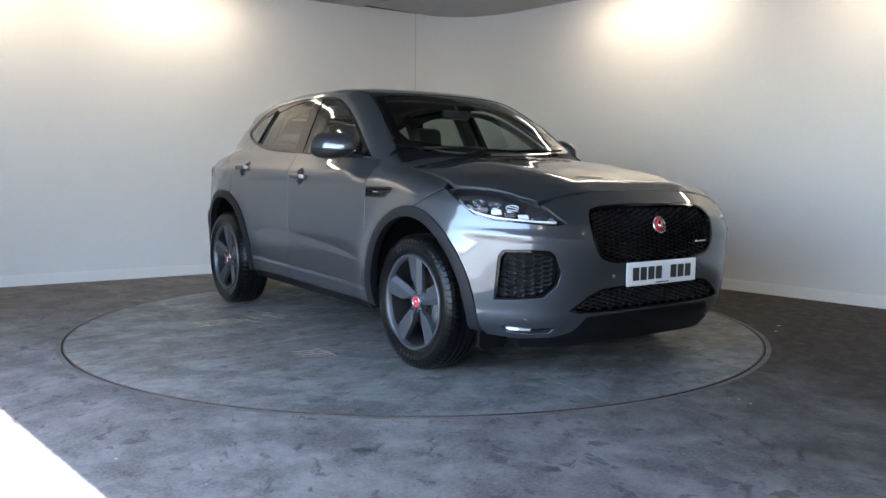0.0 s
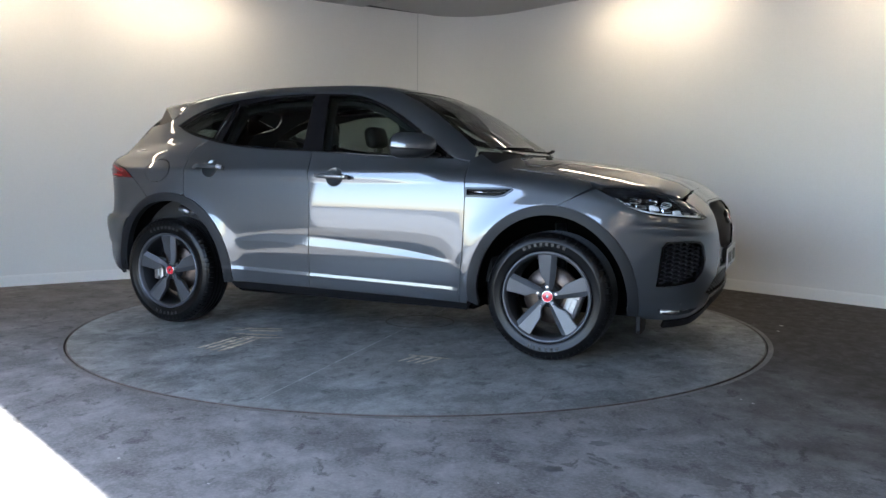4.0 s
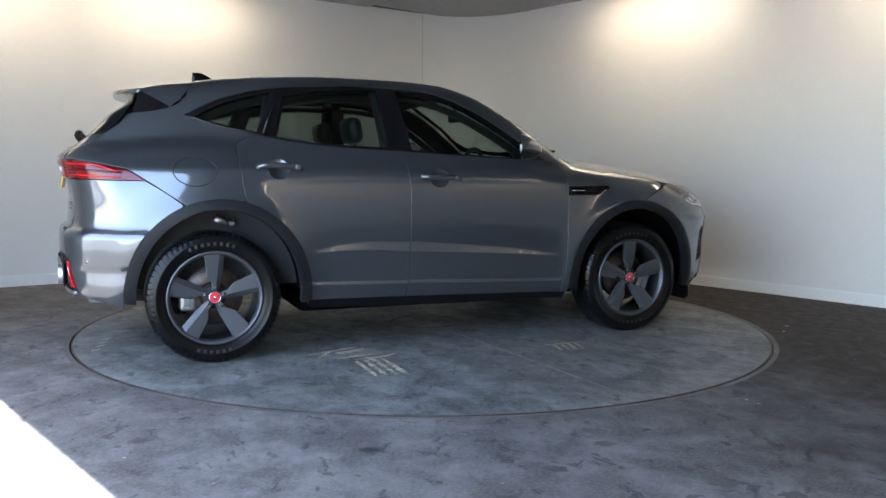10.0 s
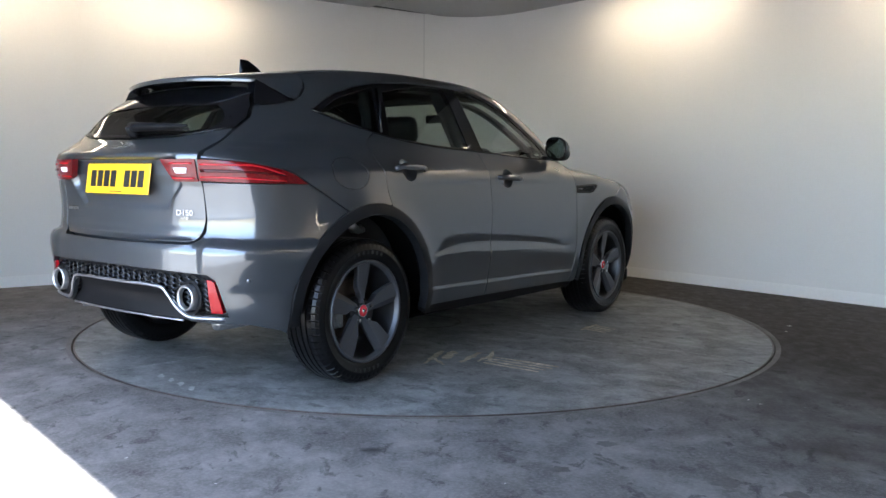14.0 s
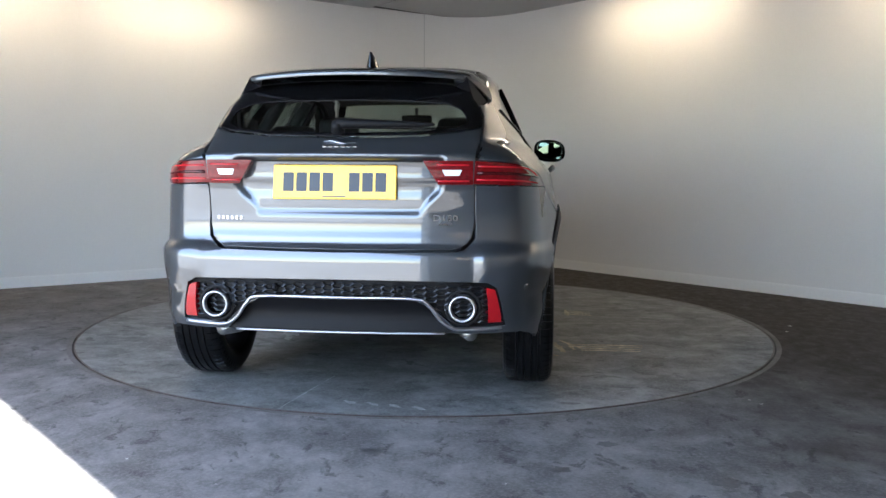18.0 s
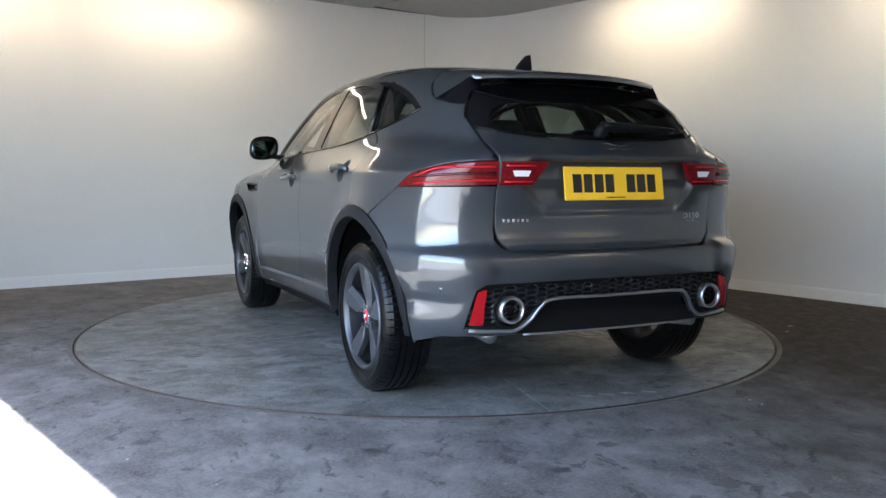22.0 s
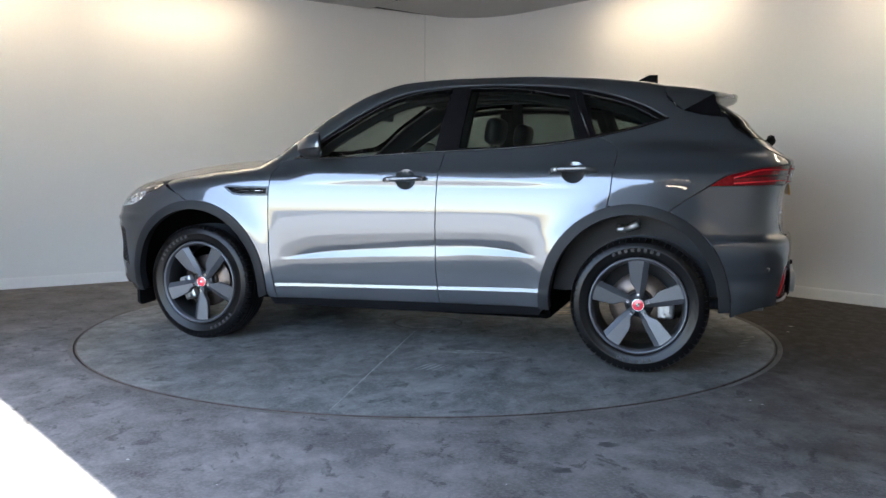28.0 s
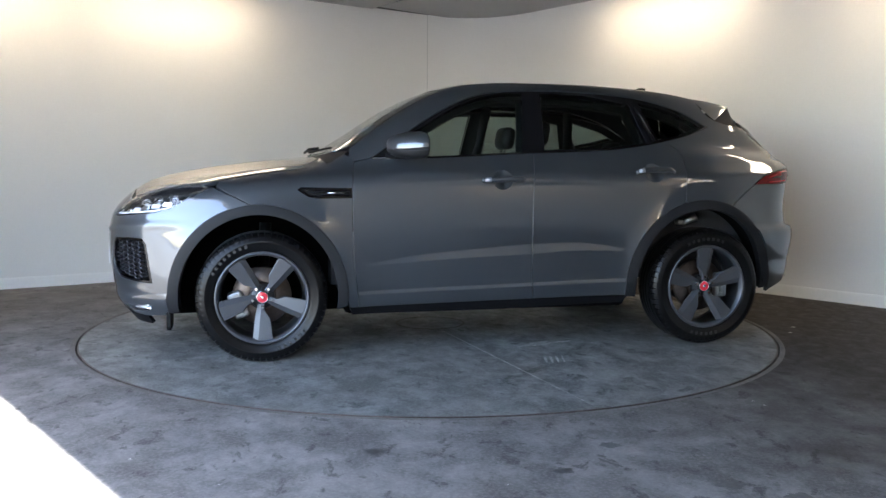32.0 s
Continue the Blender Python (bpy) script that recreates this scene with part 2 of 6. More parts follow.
def tube(bm, points, radius, steps=8, closed=False):
    """A round bar along a line of points."""
    pts = [Vector(p) for p in points]
    n = len(pts)
    rings = []
    for i, p in enumerate(pts):
        a, b = (pts[i - 1], pts[(i + 1) % n]) if closed else (pts[max(i - 1, 0)], pts[min(i + 1, n - 1)])
        q = (b - a).to_track_quat("Z", "Y").to_matrix()
        r = radius(i / (n - 1)) if callable(radius) else radius
        rings.append([bm.verts.new(p + q @ Vector((r * math.cos(2 * math.pi * k / steps), r * math.sin(2 * math.pi * k / steps), 0))) for k in range(steps)])
    for a, b in list(zip(rings, rings[1:])) + ([(rings[-1], rings[0])] if closed else []):
        for k in range(steps):
            bm.faces.new((a[k], a[(k + 1) % steps], b[(k + 1) % steps], b[k]))
    if not closed:
        bm.faces.new(rings[0][::-1]), bm.faces.new(rings[-1])


# ---- the room: a rectangular bay, turned against the camera ----
CORNER = Vector((0.554, 4.468, 0))
ALONG_L, ALONG_R = Vector((-0.832, -0.555, 0)).normalized(), Vector((0.634, -0.773, 0)).normalized()
HIGH, THICK = 2.86, 0.2
FAR_L = CORNER + ALONG_L * 7.45          # where the left wall meets the front with the doorway
FAR_R = CORNER + ALONG_R * 11.6
BACK = FAR_L + ALONG_R * 11.6


def wall_piece(name, a, b, out, low, high, mat, label, thick=THICK):
    bm = bmesh.new()
    pts = [a, b, b + out * thick, a + out * thick]
    vs = [[bm.verts.new((p.x, p.y, z)) for p in pts] for z in (low, high)]
    bm.faces.new(vs[0][::-1]), bm.faces.new(vs[1])
    for i in range(4):
        bm.faces.new((vs[0][i], vs[0][(i + 1) % 4], vs[1][(i + 1) % 4], vs[1][i]))
    bmesh.ops.recalc_face_normals(bm, faces=bm.faces[:])
    return tagged(part(name, bm, mat), label, "wall", kind="structure")


OUT_L, OUT_R = Vector((-ALONG_L.y, ALONG_L.x, 0)), Vector((-ALONG_R.y, ALONG_R.x, 0))
OUT_L = OUT_L if OUT_L.dot(CORNER) > 0 else -OUT_L
OUT_R = OUT_R if OUT_R.dot(CORNER) > 0 else -OUT_R
WHITE = "painted white plaster wall, warm where the lamps wash it"
COVE = 0.9           # the inner corner is rounded off
wall_piece("wall_left", CORNER + ALONG_L * COVE, FAR_L, OUT_L, 0, HIGH, wall_paint, WHITE)
wall_piece("wall_right", CORNER + ALONG_R * COVE, FAR_R, OUT_R, 0, HIGH, wall_paint, WHITE)
bm = bmesh.new()
cols = []
for k in range(25):
    t = k / 24
    p = (CORNER + ALONG_L * COVE) * (1 - t) ** 2 + CORNER * 2 * t * (1 - t) + (CORNER + ALONG_R * COVE) * t * t
    o = (OUT_L * (1 - t) + OUT_R * t).normalized() * THICK
    cols.append([bm.verts.new((q.x, q.y, z)) for q in (p, p + o) for z in (0, HIGH)])
for a, b in zip(cols, cols[1:]):
    for i, j in ((0, 1), (1, 3), (3, 2), (2, 0)):
        bm.faces.new((a[i], b[i], b[j], a[j]))
bmesh.ops.recalc_face_normals(bm, faces=bm.faces[:])
corner_wall = tagged(part("wall_corner", bm, wall_paint), "rounded white corner of the bay", "wall", kind="structure")
bm = bmesh.new()
seam_at = (CORNER + ALONG_L * COVE) * 0.81 + CORNER * 0.18 + (CORNER + ALONG_R * COVE) * 0.01
box(bm, (-0.004, -0.003, 0.1), (0.004, 0.002, HIGH), 0, Matrix.Translation(seam_at) @ Matrix.Rotation(math.atan2(ALONG_L.y, ALONG_L.x), 4, "Z"))
part("panel_joint", bm, joint_grey, corner_wall, "thin grey joint between wall panels")
# unseen wall, its distance set by the light it sends onto the car
wall_piece("wall_back", FAR_R, BACK, -OUT_L, 0, HIGH, wall_paint, "plain white wall assumed out of view, closing the bay")
DOOR_A, DOOR_B, LINTEL = FAR_L + ALONG_R * 3.4, FAR_L + ALONG_R * 8.7, 2.75
wall_piece("wall_front", FAR_L, DOOR_A, -OUT_R, 0, HIGH, wall_paint, "white wall beside the wide doorway")
wall_piece("wall_front", DOOR_B, BACK, -OUT_R, 0, HIGH, wall_paint, "white wall beside the wide doorway")
wall_piece("lintel", DOOR_A, DOOR_B, -OUT_R, LINTEL, HIGH, wall_paint, "white lintel over the wide doorway")
for a, b, out, name in ((CORNER + ALONG_L * COVE, FAR_L, OUT_L, "baseboard_left"), (CORNER + ALONG_R * COVE, FAR_R, OUT_R, "baseboard_right")):
    bm = bmesh.new()
    inn = -out
    for (p0, p1, z0, z1) in ((0.0, 0.016, 0.0, 0.088), (0.0, 0.010, 0.088, 0.098)):
        q = [a + inn * p0, b + inn * p0, b + inn * p1, a + inn * p1]
        vs = [[bm.verts.new((p.x, p.y, z)) for p in q] for z in (z0, z1)]
        bm.faces.new(vs[0][::-1]), bm.faces.new(vs[1])
        for i in range(4):
            bm.faces.new((vs[0][i], vs[0][(i + 1) % 4], vs[1][(i + 1) % 4], vs[1][i]))
    bmesh.ops.recalc_face_normals(bm, faces=bm.faces[:])
    tagged(part(name, bm, gloss_white), "white painted skirting board along the wall", "baseboard", kind="structure")

bm = bmesh.new()
mid = (FAR_L + FAR_R) / 2
quad = [CORNER + (CORNER - mid) * 0.1, FAR_L + (FAR_L - mid) * 0.03, BACK + (BACK - mid) * 0.05, FAR_R + (FAR_R - mid) * 0.05]
vs = [[bm.verts.new((p.x, p.y, z)) for p in quad] for z in (HIGH, HIGH + 0.15)]
bm.faces.new(vs[0][::-1]), bm.faces.new(vs[1])
for i in range(4):
    bm.faces.new((vs[0][i], vs[0][(i + 1) % 4], vs[1][(i + 1) % 4], vs[1][i]))
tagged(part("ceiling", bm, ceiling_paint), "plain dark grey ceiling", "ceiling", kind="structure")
# ceiling near the walls, the lamps' wash put into its paler colour
bm = bmesh.new()
for a, b, inn in ((CORNER + ALONG_L * 1.45, FAR_L, -OUT_L), (CORNER, FAR_R, -OUT_R)):
    box_pts = [a, b, b + inn * 1.45, a + inn * 1.45]
    vs = [[bm.verts.new((p.x, p.y, z)) for p in box_pts] for z in (HIGH - 0.012, HIGH - 0.001)]
    bm.faces.new(vs[0][::-1]), bm.faces.new(vs[1])
    for i in range(4):
        bm.faces.new((vs[0][i], vs[0][(i + 1) % 4], vs[1][(i + 1) % 4], vs[1][i]))
bmesh.ops.recalc_face_normals(bm, faces=bm.faces[:])
tagged(part("ceiling_wash_strip", bm, ceiling_wash_paint), "ceiling strip along the walls, coloured paler in place of lamp light", "ceiling", kind="structure")

# floor: one sheet to the horizon with a round opening for the turntable
RING = 2.272
bm = bmesh.new()
n = 160
rings = []
for r in (RING + 0.040, 2.6, 3.2, 4.5, 7.0, 12.0, 40.0, 300.0, 2000.0):
    rings.append([bm.verts.new((r * math.cos(2 * math.pi * k / n), r * math.sin(2 * math.pi * k / n), 0)) for k in range(n)])
low = [bm.verts.new(((RING + 0.040) * math.cos(2 * math.pi * k / n), (RING + 0.040) * math.sin(2 * math.pi * k / n), -0.2)) for k in range(n)]
rings.insert(0, low)
for a, b in zip(rings, rings[1:]):
    for k in range(n):
        bm.faces.new((a[k], b[k], b[(k + 1) % n], a[(k + 1) % n]))
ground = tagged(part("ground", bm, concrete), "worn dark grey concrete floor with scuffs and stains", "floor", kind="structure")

# oil spots, dark wet-looking stains and pale chips on the floor
random.seed(11)
for mat, label, spots in ((oil_stain, "dark oil stain", ((0.47, -2.91, 0.04), (1.04, -3.04, 0.055), (1.21, -3.15, 0.045), (1.49, -2.86, 0.045), (0.44, -2.50, 0.012), (0.31, -2.78, 0.009), (-0.22, -2.71, 0.045), (0.32, -2.61, 0.028), (1.72, -2.13, 0.008), (0.70, -2.63, 0.04))),
                          (chip_pale, "pale chip", ((2.52, -0.11, 0.016), (2.41, -0.31, 0.013), (1.51, -2.00, 0.007), (1.54, -2.07, 0.007), (0.27, -3.05, 0.004), (-1.10, -2.80, 0.006), (-0.71, -3.05, 0.004)))):
    for x, y, r in spots:
        bm = bmesh.new()
        ring = []
        for k in range(18):
            a = 2 * math.pi * k / 18
            rr = r * (0.75 + 0.35 * math.sin(2 * a + x * 7) * math.sin(3 * a + y * 5) + random.uniform(-0.16, 0.16))
            ring.append(bm.verts.new((x + rr * 1.25 * math.cos(a), y + rr * math.sin(a), 0.0009)))
        bm.faces.new(ring)
        part("floor_mark", bm, mat, ground, label)

# pale forecourt outside the doorway
bm = bmesh.new()
far = -OUT_R
q = [FAR_L - ALONG_R * 20 + far * THICK, FAR_L + ALONG_R * 34 + far * THICK, FAR_L + ALONG_R * 34 + far * 30, FAR_L - ALONG_R * 20 + far * 30]
vs = [[bm.verts.new((p.x, p.y, z)) for p in q] for z in (-0.1, 0.006)]
bm.faces.new(vs[0][::-1]), bm.faces.new(vs[1])
for i in range(4):
    bm.faces.new((vs[0][i], vs[0][(i + 1) % 4], vs[1][(i + 1) % 4], vs[1][i]))
bmesh.ops.recalc_face_normals(bm, faces=bm.faces[:])
tagged(part("forecourt", bm, pale_concrete), "sunlit pale concrete forecourt outside", "pavement", kind="structure")

# concrete lip of the pit round the gap
bm = bmesh.new()
lathe(bm, [(RING + 0.041, -0.1), (RING + 0.041, 0.0008), (RING + 0.0395, 0.0012), (RING + 0.013, 0.0012), (RING + 0.011, 0.0), (RING + 0.011, -0.1)], steps=160)
tagged(part("ring_edge", bm, edge_concrete, smooth=False), "worn concrete edge ring set round the turntable", "ring", kind="structure")

# strip lamps under the ceiling, close to the walls
def strip_lamp(at, along, inn, power=LAMP_POWER):
    mid = at + inn * 0.42
    yaw = math.degrees(math.atan2(along.y, along.x))
    lamp = new("ceiling_light")
    lamp.matrix_basis = pose(mid.x, mid.y, HIGH - 0.0125, 0, 0, yaw)
    bm = bmesh.new()
    box(bm, (-0.75, -0.06, -0.06), (0.75, 0.06, 0.0), 0.008)
    part("frame", bm, gloss_white, lamp)
    bm = bmesh.new()
    box(bm, (-0.73, -0.045, -0.066), (0.73, 0.045, -0.0605), 0.002)
    part("diffuser", bm, lamp_glow, lamp, "glowing warm diffuser")
    tagged(lamp, "slim warm-white strip light on the ceiling", "light", "strip lights along the walls")
    l = new("strip_light", bpy.data.lights.new("strip_light", "AREA"))
    l.data.shape, l.data.size, l.data.size_y, l.data.energy, l.data.color = "RECTANGLE", 1.45, 0.09, power, (1.0, 0.74, 0.44)
    aim = mid - inn * 0.42 + Vector((0, 0, HIGH - 0.9))
    l.matrix_basis = look((mid.x, mid.y, HIGH - 0.09), aim)
    across = l.matrix_basis.to_3x3().inverted() @ along
    l.matrix_basis = l.matrix_basis @ pose(0, 0, 0, 0, 0, math.degrees(math.atan2(across.y, across.x)))


for s_along in (3.6, 5.4):
    strip_lamp(CORNER + ALONG_L * s_along, ALONG_L, -OUT_L, LAMP_POWER * 0.58)
for s_along in (2.75, 5.3):
    strip_lamp(CORNER + ALONG_R * s_along, ALONG_R, -OUT_R, LAMP_POWER * 0.72)
for share in (0.3, 0.62):                 # two unseen lamps above the wall behind, added to lift what the car mirrors
    strip_lamp(FAR_R.lerp(BACK, share), ALONG_L, -ALONG_R, LAMP_POWER * 0.7)

strip_lamp(DOOR_B.lerp(BACK, 0.5), ALONG_R, OUT_R, LAMP_POWER)      # unseen lamp added by the doorway to brighten the wall that the doors mirror

table = new("turntable")
tagged(table, "round concrete-topped car turntable, scuffed and tyre-marked", "turntable")
bm = bmesh.new()
prof = [(0.0, -0.05), (RING - 0.02, -0.05), (RING - 0.001, -0.05), (RING - 0.001, -0.001), (RING - 0.004, 0.002)]
rr = lathe(bm, prof[1:], steps=160)
steps = 160
inner = rr[-1]
for r in (2.0, 1.6, 1.2, 0.8, 0.4):
    ring = [bm.verts.new((r * math.cos(2 * math.pi * k / steps), r * math.sin(2 * math.pi * k / steps), 0.002)) for k in range(steps)]
    for k in range(steps):
        bm.faces.new((inner[k], inner[(k + 1) % steps], ring[(k + 1) % steps], ring[k]))
    inner = ring
bm.faces.new(inner)
part("deck", bm, deck_concrete, table)
bm = bmesh.new()
lathe(bm, [(RING - 0.007, -0.06), (RING + 0.001, -0.06), (RING + 0.001, 0.0026), (RING - 0.007, 0.0026)], steps=160, closed=True)
part("rim", bm, ring_steel, table, "thin worn steel rim")

bm = bmesh.new()
lathe(bm, [(0.243, 0.0022), (0.243, 0.0034), (0.231, 0.0034), (0.231, 0.0022)], steps=64, closed=True)
part("hatch_rim", bm, ring_steel, table, "round steel rim of the hatch in the middle")


# marks on the deck: a straight joint, pale scrapes and scuffs
def streak(bm, a, b, wide, ragged=0.25):
    """A thin ragged flat stroke between two places of the deck."""
    a, b = Vector((*a, 0)), Vector((*b, 0))
    way = (b - a).normalized()
    off = Vector((-way.y, way.x, 0))
    n = max(3, int((b - a).length / 0.03))
    left, right = [], []
    for k in range(n + 1):
        p = a.lerp(b, k / n)
        w = wide * (0.5 + random.uniform(-ragged, ragged)) * (0.35 + 0.65 * math.sin(math.pi * (0.08 + 0.84 * k / n)))
        j = random.uniform(-0.3, 0.3) * wide * ragged
        left.append(bm.verts.new((p + off * (w + j)) + Vector((0, 0, 0.0028))))
        right.append(bm.verts.new((p - off * (w - j)) + Vector((0, 0, 0.0028))))
    for k in range(n):
        bm.faces.new((left[k], right[k], right[k + 1], left[k + 1]))


for name, mat, label, strokes in (
        ("joint_line", chalk, "pale straight joint line", [((0.02, -0.25), (0.20, -2.2), 0.010), ((-0.02, 0.3), (-0.31, 2.2), 0.010), ((1.60, -0.33), (2.22, -0.41), 0.008), ((-1.60, 0.29), (-2.22, 0.40), 0.008)]),
        ("scrape_mark", scrape, "pale scrape marks left by tyres", [((-0.80 + 0.055 * k, -1.37 - 0.01 * k), (-0.80 + 0.05 * k, -1.02 + 0.02 * k), 0.030) for k in range(4)] + [((-0.88, -0.92), (-0.60, -0.86), 0.05), ((-0.86, -0.80), (-0.66, -0.72), 0.06), ((-0.80, -0.98), (-0.62, -0.95), 0.03), ((-1.02, -0.78), (-0.70, -0.66), 0.035), ((-0.74, -1.02), (-0.52, -0.90), 0.03), ((-0.98, -0.88), (-0.86, -0.70), 0.025)]),
        ("scrape_mark", scrape, "pale scrape marks left by tyres", [((0.42 + 0.05 * k, -1.17), (0.46 + 0.05 * k, -0.98), 0.022) for k in range(4)] + [((0.40, -1.0), (0.66, -0.99), 0.03)]),
        ("scrape_mark", chalk, "pale scuffed patch", [((-0.34, 0.90), (-0.74, 0.78), 0.055), ((-0.42, 0.86), (-0.60, 0.76), 0.05)]),
        ("scrape_mark", chalk, "thin pale scrapes", [((-0.39 - 0.035 * k, 1.34), (-0.43 - 0.035 * k, 1.18), 0.014) for k in range(4)]),
        ("scrape_mark", chalk, "pale scuffs near the rim", [((-2.05 - 0.02 * k, 0.14 - 0.11 * k), (-2.10 - 0.02 * k, 0.08 - 0.11 * k), 0.03) for k in range(4)])):
    for st in strokes:
        bm = bmesh.new()
        streak(bm, *st)
        part(name, bm, mat, table, label)


import functools

from mathutils.geometry import delaunay_2d_cdt


# ---- the car's form: x forward, y to its left, z up, from the middle between the axles ----
def curve(*pairs):
    """A smooth function through a few (position, value) pairs, flat beyond its ends."""
    xs, ys = np.array([p[0] for p in pairs], float), np.array([p[1] for p in pairs], float)
    h, s = np.diff(xs), np.diff(ys) / np.diff(xs)
    d = np.zeros(len(xs))
    for i in range(1, len(xs) - 1):
        if s[i - 1] * s[i] > 0:
            w1, w2 = 2 * h[i] + h[i - 1], h[i] + 2 * h[i - 1]
            d[i] = (w1 + w2) / (w1 / s[i - 1] + w2 / s[i])
    d[0], d[-1] = s[0], s[-1]

    def at(x):
        x = np.clip(np.asarray(x, float), xs[0], xs[-1])
        i = np.clip(np.searchsorted(xs, x) - 1, 0, len(h) - 1)
        t = (x - xs[i]) / h[i]
        return (ys[i] * (1 + 2 * t) * (1 - t) ** 2 + h[i] * d[i] * t * (1 - t) ** 2
                + ys[i + 1] * t * t * (3 - 2 * t) + h[i] * d[i + 1] * t * t * (t - 1))
    return at


def smin(a, b, k):
    h = np.maximum(k - np.abs(a - b), 0) / k
    return np.minimum(a, b) - h * h * k / 4


def smax(a, b, k):
    return -smin(-a, -b, k)


def step01(x, a, b):
    t = np.clip((x - a) / (b - a), 0, 1)
    return t * t * (3 - 2 * t)


side_z = curve((0.20, 0.82), (0.28, 0.868), (0.36, 0.892), (0.42, 0.904), (0.55, 0.913), (0.64, 0.9185), (0.72, 0.921), (0.82, 0.9195), (0.92, 0.9135), (1.0, 0.9045), (1.045, 0.897), (1.06, 0.889), (1.075, 0.876), (1.12, 0.836), (1.2, 0.785))
side_x = curve((-2.2, -0.13), (-1.8, -0.055), (-1.35, 0.018), (-0.95, 0.008), (-0.4, -0.002), (0.3, 0.0), (0.9, 0.008), (1.35, 0.02), (1.75, 0.005), (2.2, -0.03))
front_z = curve((0.15, 2.04), (0.25, 2.12), (0.33, 2.18), (0.42, 2.20), (0.55, 2.215), (0.68, 2.22), (0.80, 2.20), (0.88, 2.155), (0.95, 2.09), (1.05, 1.98))
rear_z = curve((0.20, 1.97), (0.30, 2.06), (0.40, 2.115), (0.52, 2.135), (0.66, 2.135), (0.705, 2.13), (0.745, 2.09), (0.85, 2.08), (0.95, 2.09), (1.06, 2.11), (1.115, 2.125), (1.14, 2.115), (1.20, 2.05), (1.3, 1.95))
hood_z = curve((0.55, 1.16), (0.9, 1.155), (1.18, 1.135), (1.45, 1.105), (1.80, 1.05), (2.0, 0.985), (2.12, 0.915), (2.25, 0.81))
deck_z = curve((-2.3, 1.11), (-2.1, 1.15), (-1.8, 1.195), (-1.4, 1.225), (-0.9, 1.20), (0.0, 1.165), (0.55, 1.15))
roof_z = curve((-2.25, 1.04), (-2.10, 1.165), (-1.98, 1.255), (-1.85, 1.365), (-1.70, 1.455), (-1.5, 1.54), (-1.3, 1.582), (-0.99, 1.613), (-0.56, 1.630), (-0.2, 1.628), (0.066, 1.613), (0.30, 1.566), (0.54, 1.462), (0.78, 1.308), (1.03, 1.150), (1.3, 0.98))
green_y = curve((-2.2, 0.56), (-1.85, 0.665), (-1.5, 0.755), (-1.1, 0.815), (-0.6, 0.84), (0.0, 0.842), (0.5, 0.825), (0.9, 0.79), (1.2, 0.74))
scallop_top = curve((-0.82, 0.588), (-0.66, 0.622), (-0.45, 0.640), (-0.22, 0.634), (0.1, 0.612), (0.45, 0.580), (0.78, 0.528))
scallop_low = curve((-0.82, 0.585), (-0.66, 0.593), (-0.45, 0.594), (-0.22, 0.578), (0.1, 0.566), (0.45, 0.546), (0.78, 0.524))


def flare(x, z, hub):
    """How far the body swells round a wheel's arch."""
    r = np.hypot(x - hub, z - 0.36)
    return 0.026 * np.exp(-((r - 0.47) / 0.10) ** 2)


def form(x, y, z):
    """Above zero inside the car's closed shape, below zero outside; the value is about the distance."""
    a = np.abs(y)
    w = side_z(z) + side_x(x) + flare(x, z, 1.3405) + flare(x, z, -1.3405)
    # the pressed ledge along the doors, and the strip over the sill
    top, low = scallop_top(x), scallop_low(x)
    on = step01(x, -0.85, -0.62) * step01(-x, -0.83, -0.5)
    w = w - on * 0.010 * np.clip((z - low) / (top - low + 0.004), 0, 1) * np.exp(-np.maximum(z - top, 0) / 0.075)
    strip = 0.40 - 0.026 * (x + 0.22)
    mid = step01(x, -0.9, -0.82) * step01(-x, -0.86, -0.8)
    w = w - mid * 0.007 * np.clip((z - strip + 0.014) / 0.020, 0, 1) * (1 - step01(z, strip + 0.006, strip + 0.16))
    side = w - a
    hood = hood_z(x) - 0.10 * a * a - 0.14 * np.maximum(a - 0.45, 0) ** 2 - z + 0.012 * np.exp(-((a - 0.42) / 0.12) ** 2) * step01(x, 1.0, 1.4)
    deck = deck_z(x) - 0.03 * a - z
    t = step01(x, 0.45, 0.75)
    top_s = hood * t + deck * (1 - t)
    nose = front_z(z) - 0.10 * a * a - 0.50 * np.maximum(a - 0.35, 0) ** 2.4 - x
    tail = rear_z(z) - 0.13 * a * a - 0.45 * np.maximum(a - 0.45, 0) ** 2.3 + x
    body = smin(smin(side, nose, 0.36), tail, 0.14)
    body = smin(body, top_s, 0.07)
    # the cabin
    gy = green_y(x) - 0.40 * (z - 1.12) - 0.20 * np.maximum(z - 1.12, 0) ** 2
    gside = gy - a
    gtop = (roof_z(x) - (0.05 + 0.05 * step01(x, 0.1, 0.5)) * a * a - 0.35 * np.maximum(a - 0.35, 0) ** 2.2 - z) * (0.75 + 0.25 * np.exp(-((x + 0.6) / 0.8) ** 2))
    cabin = smin(gside * 0.9, gtop, 0.07)
    cabin = smin(smin(smin(cabin, nose, 0.05), tail, 0.10), z - 1.02, 0.02)
    return smax(body, cabin, 0.05)


def gradient(p, e=0.002):
    g = np.stack([form(*(p + d * e).T) - form(*(p - d * e).T) for d in np.eye(3)], 1)
    return -g / np.maximum(np.linalg.norm(g, axis=1, keepdims=True), 1e-9)


